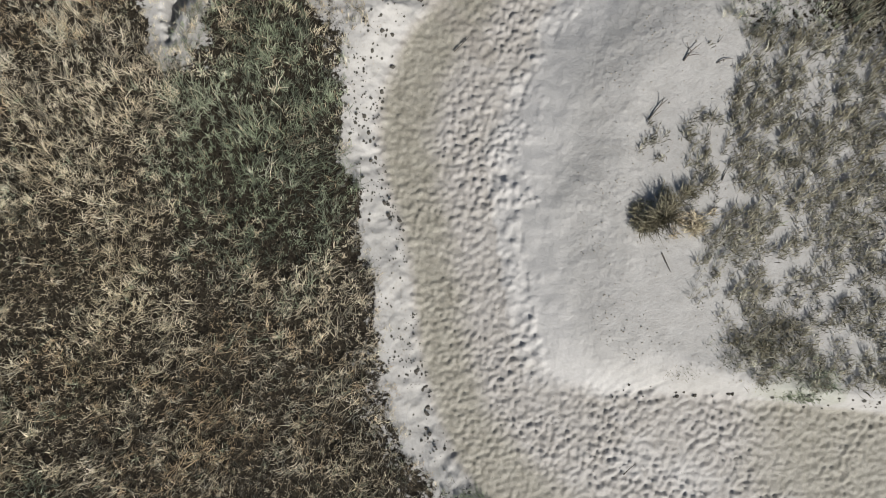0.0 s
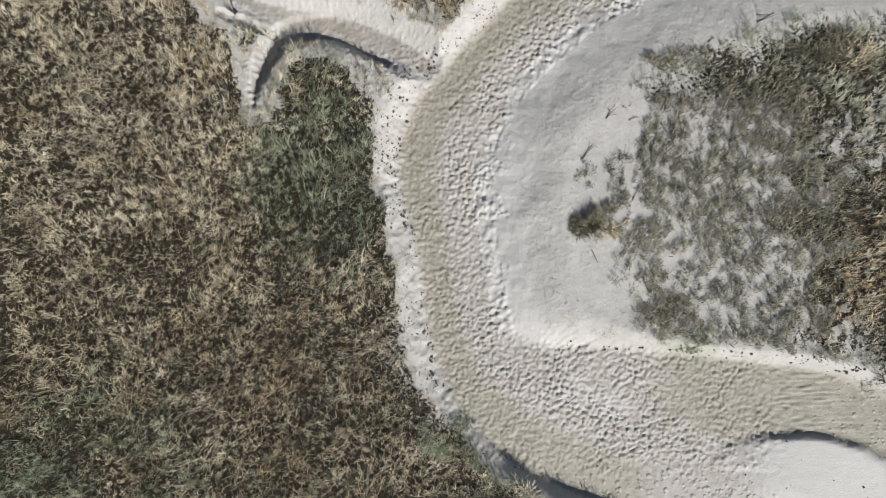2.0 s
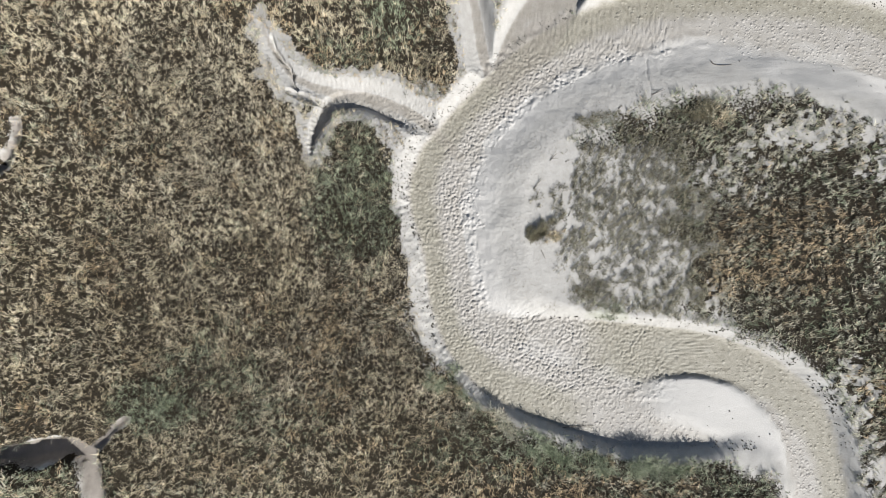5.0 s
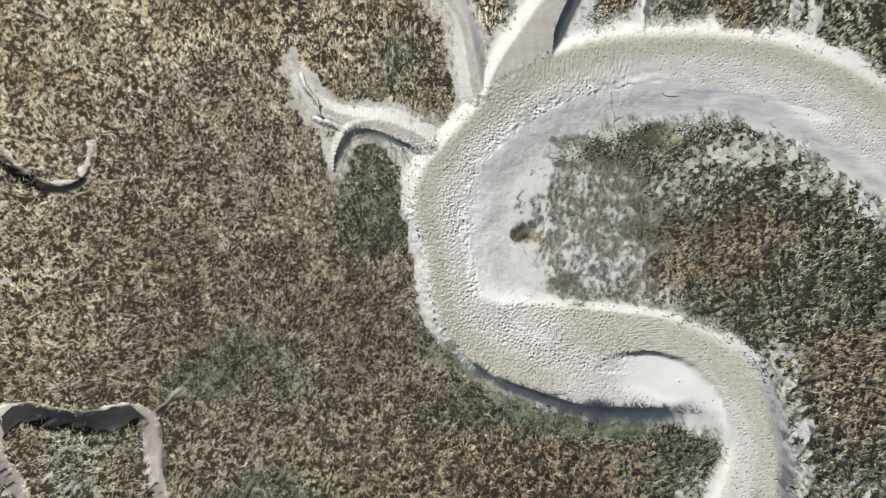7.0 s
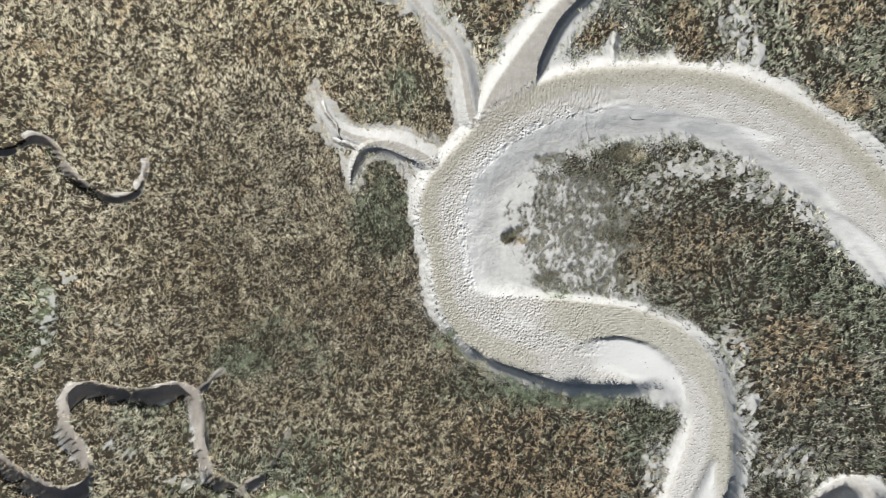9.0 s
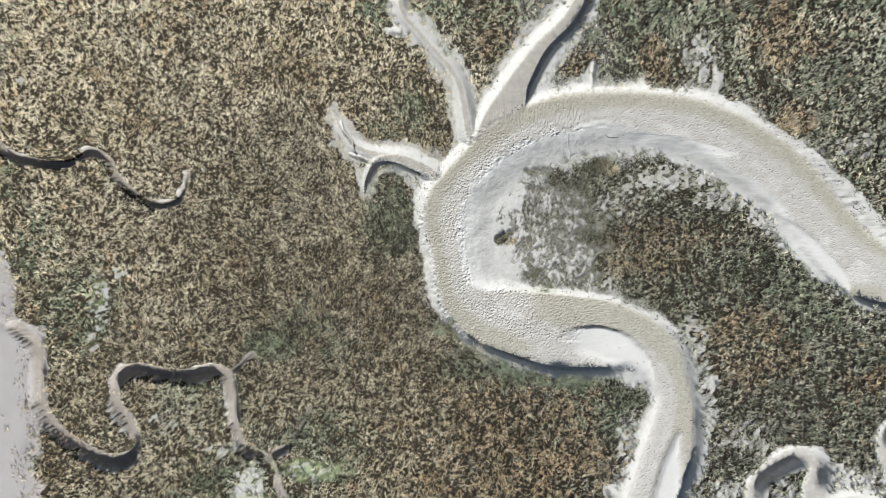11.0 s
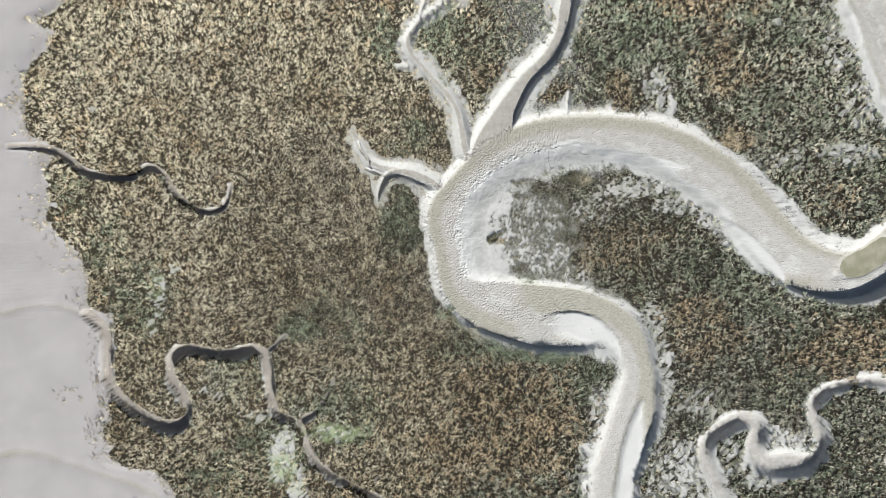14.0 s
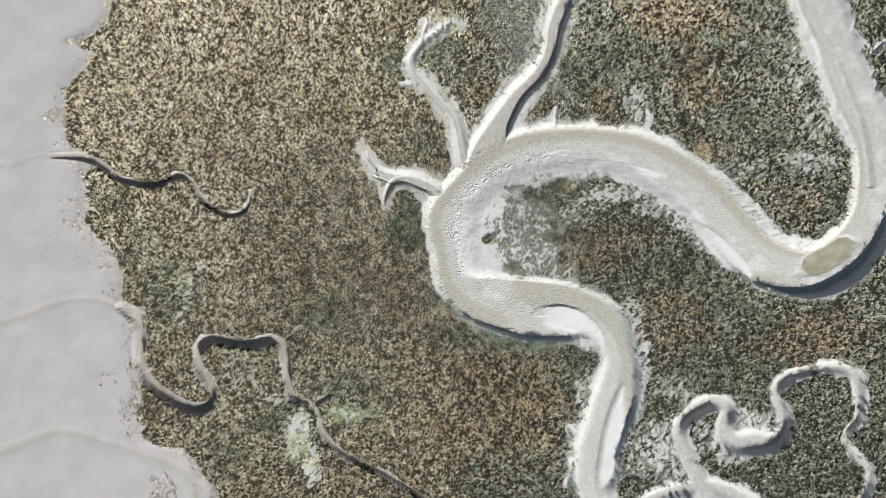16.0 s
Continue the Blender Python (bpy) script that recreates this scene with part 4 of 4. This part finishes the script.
def mesh_object(name, bm, material):
    me = bpy.data.meshes.new(name)
    bm.to_mesh(me)
    bm.free()
    me.materials.append(material)
    return new(name, me)


def tube(bm, points, radius, tip=0.3, sides=7, seed=1):
    """A knotty tapering limb through the points."""
    path = catmull(points, 0.12)
    rings = []
    for k, p in enumerate(path):
        d = path[min(k + 1, len(path) - 1)] - path[max(k - 1, 0)]
        across = Vector(d).cross(Vector((0, 0, 1))).normalized()
        up = across.cross(Vector(d)).normalized()
        r = radius * (1 + (tip - 1) * k / (len(path) - 1)) * (0.85 + 0.3 * hashed(np.int64(k), np.int64(7), seed))
        rings.append([bm.verts.new(Vector(p) + across * (r * math.cos(a)) + up * (r * math.sin(a))) for a in (2 * math.pi * i / sides for i in range(sides))])
    for a, b in zip(rings, rings[1:]):
        for i in range(sides):
            bm.faces.new((a[i], a[(i + 1) % sides], b[(i + 1) % sides], b[i]))
    bm.faces.new(rings[0])
    bm.faces.new(list(reversed(rings[-1])))


def driftwood(label, main, thick, twigs=()):
    """A stranded branch: the main limb with its side twigs as parts."""
    radius = thick * 0.65
    def rest(rows, lift):
        return [(x, y, place_on(x, y, lift + up)) for x, y, up in rows]
    bm = bmesh.new()
    tube(bm, rest(main, radius * 0.7), radius)
    stick = new("driftwood_branch")
    stick.location = rest(main, 0)[0]
    bpy.context.view_layer.update()
    mesh_object("main_limb", bm, WOOD).parent = stick
    for k, twig in enumerate(twigs):
        bm = bmesh.new()
        tube(bm, rest(twig, radius * 0.6), radius * 0.6, seed=k + 3)
        mesh_object("side_twig", bm, WOOD).parent = stick
    for limb in stick.children:
        limb.matrix_parent_inverse = stick.matrix_world.inverted()
    return tagged(stick, label, "driftwood", group="driftwood on the mud")


driftwood("dark hooked driftwood branch on the smooth mud", [(23.28, 13.25, 0.02), (23.53, 12.94, 0.03), (24.33, 12.87, 0.03), (25.13, 12.96, 0.02)], 0.06)
driftwood("forked dark driftwood stick on the mud", [(18.15, 10.27, 0), (18.63, 10.48, 0.04), (19.34, 10.76, 0.08)], 0.06, [[(18.23, 10.59, 0.05), (18.71, 10.60, 0.06), (18.95, 10.64, 0.05)]])
driftwood("short driftwood stick beside the grass", [(15.30, 9.05, 0), (15.54, 9.25, 0.04), (15.77, 9.38, 0.03)], 0.05)
driftwood("tangled dead twigs at the edge of the grass", [(9.59, 4.64, 0), (9.85, 5.00, 0.08), (10.30, 5.38, 0.12)], 0.05,
          [[(9.85, 5.00, 0.08), (9.67, 5.17, 0.15), (9.62, 5.43, 0.2)], [(9.70, 4.82, 0.05), (10.07, 4.87, 0.1), (10.39, 4.79, 0.06)]])
driftwood("crooked dead stick lying on pale mud", [(8.28, 2.34, 0), (8.66, 2.83, 0.05), (9.10, 3.23, 0.06)], 0.055, [[(8.66, 2.83, 0.05), (8.79, 3.09, 0.15), (8.74, 3.36, 0.2)]])
driftwood("thin broken twig on the mud", [(10.88, 4.57, 0), (11.14, 4.71, 0.05), (11.62, 4.76, 0.05)], 0.04, [[(10.90, 5.36, 0.0), (11.03, 5.54, 0.05), (11.13, 5.72, 0.04)]])
driftwood("straight bare stick among sparse grass", [(11.22, -0.00, 0), (11.34, 0.33, 0.03), (11.49, 0.62, 0.05)], 0.045)
driftwood("thin stick lying across the pitted bed", [(0.64, 5.16, 0.05), (0.93, 5.43, 0.08), (1.32, 5.83, 0.06)], 0.035)
driftwood("thin stick half sunk in the pitted bed", [(7.87, -12.07, 0.05), (8.16, -11.81, 0.08), (8.53, -11.51, 0.06)], 0.045)
driftwood("dead stick beside the sparse grass", [(8.93, -2.88, 0), (9.12, -3.28, 0.03), (9.36, -3.76, 0.03)], 0.045)
driftwood("pale stranded pole at the foot of the shaded bank", [(11.13, -18.37, 0.03), (12.35, -18.28, 0.04), (13.97, -18.22, 0.03)], 0.07)


def tussock(name, label, x, y, long, broad, turn, tall, count, material, seed):
    """A ragged tuft of bent blades, in several lobes, as one mesh."""
    r = np.random.default_rng(seed)
    lobes = r.normal(0, 0.62, (9, 2))
    weight = r.uniform(0.4, 1.0, 9)
    lobe = r.choice(9, count, p=weight / weight.sum())
    spot = lobes[lobe] + r.normal(0, 0.2, (count, 2))
    u, v = spot[:, 0] * long, spot[:, 1] * broad
    t = radians(turn)
    bx, by = x + u * math.cos(t) - v * math.sin(t), y + u * math.sin(t) + v * math.cos(t)
    out = np.hypot(spot[:, 0], spot[:, 1])
    way = np.where(r.random(count) < 0.15, np.arctan2(by - y, bx - x) + r.normal(0, 0.8, count), r.uniform(0, 6.28, count))
    blades_of = blade_mesh("foliage", bx - x, by - y, surface(bx, by) - place_on(x, y), way, np.radians(r.uniform(8, 85, count)), tall * weight[lobe] * np.clip(1.15 - 0.45 * out, 0.25, 1.2) * r.uniform(0.5, 1.25, count), 0.013 * r.uniform(0.6, 1.6, count), np.clip(0.5 * weight[lobe] + 0.9 * r.random(count) - 0.2, 0, 1), material)
    tagged(blades_of, kind="stuff")
    ob = new(name)
    ob.location = (x, y, place_on(x, y))
    blades_of.parent = ob
    return tagged(ob, label, "tussock", group="tussocks along the creek")


tussock("grass_tussock", "tall dark olive tussock at the tip of the island", 9.15, -1.3, 0.95, 0.6, 35, 1.2, 1700, OLIVE, 4)
tussock("grass_tussock", "low straw-coloured tussock at the tip of the island", 9.93, -1.75, 0.85, 0.5, 15, 0.65, 500, STRAW, 19)
tussock("grass_tussock", "dark green tussock beside the bare mud", 14.89, -8.17, 1.2, 0.6, 0, 0.55, 550, GREEN, 5)
tussock("grass_tussock", "bushy silted tussock on the edge of the island", 12.80, -7.12, 1.9, 1.2, 10, 0.5, 1200, OLIVE, 6)
tussock("grass_tussock", "tall dark tussock on the island's northern edge", 22.70, 8.97, 2.4, 1.0, 0, 1.1, 1300, OLIVE, 7)
tussock("grass_tussock", "grey-green tussock on the island's northern edge", 14.32, 8.01, 1.5, 0.7, -5, 0.75, 1000, OLIVE, 8)
tussock("grass_tussock", "rusty straw tussock among green grass", 23.92, 8.38, 1.2, 1.0, 0, 0.9, 500, STRAW, 9)
tussock("grass_tussock", "golden straw tussock by the creek bank", 49.85, 14.76, 3.0, 2.2, -30, 0.9, 1100, STRAW, 10)
tussock("grass_tussock", "overhanging green tussock on the shaded bank", 18.18, -21.42, 3.6, 0.7, 0, 1.5, 1500, GREEN, 11)
tussock("grass_tussock", "overhanging green tussock on the shaded bank", 9.51, -20.17, 2.6, 0.7, -35, 1.3, 1200, GREEN, 12)
tussock("grass_tussock", "overhanging green tussock on the shaded bank", 13.63, -21.28, 2.2, 0.7, -10, 1.3, 1000, GREEN, 15)
tussock("grass_tussock", "silted tussock leaning over the shaded bank", 5.81, -17.72, 2.4, 0.7, -45, 1.0, 1000, GREY, 16)
tussock("grass_tussock", "green tussock above the cut bank", 2.77, -15.35, 1.8, 0.7, -50, 0.9, 800, GREEN, 17)
tussock("grass_tussock", "green tussock above the cut bank", -0.04, -14.07, 1.4, 0.8, -20, 1.0, 800, GREEN, 18)
tussock("grass_tussock", "fresh green tussock at the head of a rill", -24.56, -17.07, 2.6, 1.4, 25, 0.6, 900, GREEN, 13)

# clods along the banks
clod_meshes = []
for k in range(6):
    bm = bmesh.new()
    bmesh.ops.create_icosphere(bm, subdivisions=2, radius=1.0)
    for v in bm.verts:
        v.co *= 0.8 + 0.45 * noise.noise(v.co * 1.3 + Vector((k * 5.0, 0, 0)))
        v.co.z *= 0.6
    me = bpy.data.meshes.new("mud_clod")
    bm.to_mesh(me)
    bm.free()
    me.materials.append(CLOD)
    clod_meshes.append(me)


def clods(count, x0, x1, y0, y1, side, low, high, label):
    made = 0
    while made < count:
        x, y = rng.uniform(x0, x1), rng.uniform(y0, y1)
        p = np.array([x]), np.array([y])
        if at(MAIN.side, *p)[0] * side < 0.3 or not low < at(MAIN.share, *p)[0] < high or at(MAIN.inside, *p)[0] < 0.05 or value_noise(p[0] / 1.3, p[1] / 1.3, 9)[0] < 0.35:
            continue
        ob = new("mud_clod", clod_meshes[int(rng.integers(6))])
        r = 0.045 + 0.085 * rng.random() ** 2.0
        ob.matrix_world = pose(x, y, place_on(x, y, r * 0.25), 0, 0, rng.uniform(0, 360)) @ Matrix.Diagonal((r, r * rng.uniform(0.6, 1.0), r, 1))
        tagged(ob, label, "clod", group="clods on the creek banks")
        made += 1


clods(165, -6.0, 2.0, -14.0, 9.5, -1, 0.04, 0.8, "small dark weedy clod on the pale mud bank")
clods(38, 6.5, 24.0, -11.5, -8.2, 1, 0.05, 0.95, "dark wet clod on the sunlit bank")
clods(85, 22.0, 36.5, -19.0, -9.0, 1, 0.03, 0.6, "dark broken clod below the grassy bank")

# smaller dark clods, joined
kx, ky = rng.uniform(-7, 72, 190000), rng.uniform(-20, 26, 190000)
k_side, k_share = at(MAIN.side, kx, ky), at(MAIN.share, kx, ky)
spare = (at(MAIN.inside, kx, ky) > 0.05) & (((k_side < -0.4) & (k_share < 0.85)) | ((k_side > 0.4) & (k_share > 0.03) & (k_share < 0.7) & (ky < -8.5) & (kx < 40))) & (k_share < 0.98)
spare &= rng.random(len(kx)) < 0.6 * smooth(fbm(kx / 0.9, ky / 0.9, 3, 210), 0.48, 0.62)
spare |= (at(BAR, kx, ky) > 0.3) & (rng.random(len(kx)) < 0.006) & (kx < 45)
kx, ky = kx[spare], ky[spare]
kr = (0.022 + 0.04 * rng.random(len(kx)) ** 2) * (1 + 0.5 * smooth(kx, 15, 30))
octa = np.array([(1, 0, 0), (0, 1, 0), (-1, 0, 0), (0, -1, 0), (0, 0, 0.8), (0, 0, -0.8)])
tri = np.array([(0, 1, 4), (1, 2, 4), (2, 3, 4), (3, 0, 4), (1, 0, 5), (2, 1, 5), (3, 2, 5), (0, 3, 5)])


def crumble(name, x, y, r, material, label):
    z = surface(x, y) + r * 0.3
    corner = octa[None] * r[:, None, None] * rng.uniform(0.6, 1.3, (len(x), 6, 1)) + np.column_stack([x, y, z])[:, None]
    ob = sheet(name, corner.reshape(-1, 3), (np.arange(len(x))[:, None, None] * 6 + tri).reshape(-1, 3), material)
    return tagged(ob, label, "mud crumbs", kind="stuff")


crumble("clod_litter", kx, ky, kr, CLOD, "dark weedy crumbs strewn along the banks")

# crumbs of mud round the island and along the bank, too many to count
cx, cy = rng.uniform(-6, 20, 26000), rng.uniform(-14, 11, 26000)
spare = (at(PITTED, cx, cy) < 0.1) & (at(DENSITY, cx, cy) < 0.7) & (rng.random(len(cx)) < 0.12 + 0.5 * smooth(fbm(cx / 1.5, cy / 1.5, 3, 200), 0.5, 0.65)) & ((at(MAIN.share, cx, cy) < np.where(at(MAIN.side, cx, cy) < 0, 0.85, 0.35)) | (rng.random(len(cx)) < 0.03))
cx, cy = cx[spare], cy[spare]
cr = 0.012 + 0.03 * rng.random(len(cx)) ** 2
crumble("mud_crumbs", cx, cy, cr, PEBBLE, "small pale crumbs of dried mud")

# the pool left in the deep bend
m = Nodes("shallow_water", 0.08)
m.shader.inputs["Specular IOR Level"].default_value = 0.5
WATER = m.done(m.mix(m.ramp(m.noise(0.5, 3), 0.35, 0.65), (0.20, 0.185, 0.12), (0.28, 0.26, 0.19)), m.noise(3.0, 3), 0.08, 0.02)
bm = bmesh.new()
hub_x, hub_y = 73.4, -4.7
rim = []
for k in range(72):
    a = 2 * math.pi * k / 72
    u, v = 8.5 * math.cos(a), 3.2 * math.sin(a)
    wob = 1 + 0.25 * (value_noise(np.array([k / 5.0]), np.array([3.0]), 4)[0] - 0.5)
    rim.append(bm.verts.new((hub_x + (u * 0.86 - v * 0.5) * wob, hub_y + (u * 0.5 + v * 0.86) * wob, 0)))
bm.faces.new(rim)
pool = mesh_object("pool_water", bm, WATER)
pool.location.z = place_on(hub_x, hub_y, 0.22)
tagged(pool, "still olive-brown water in the bend", "water", kind="structure")
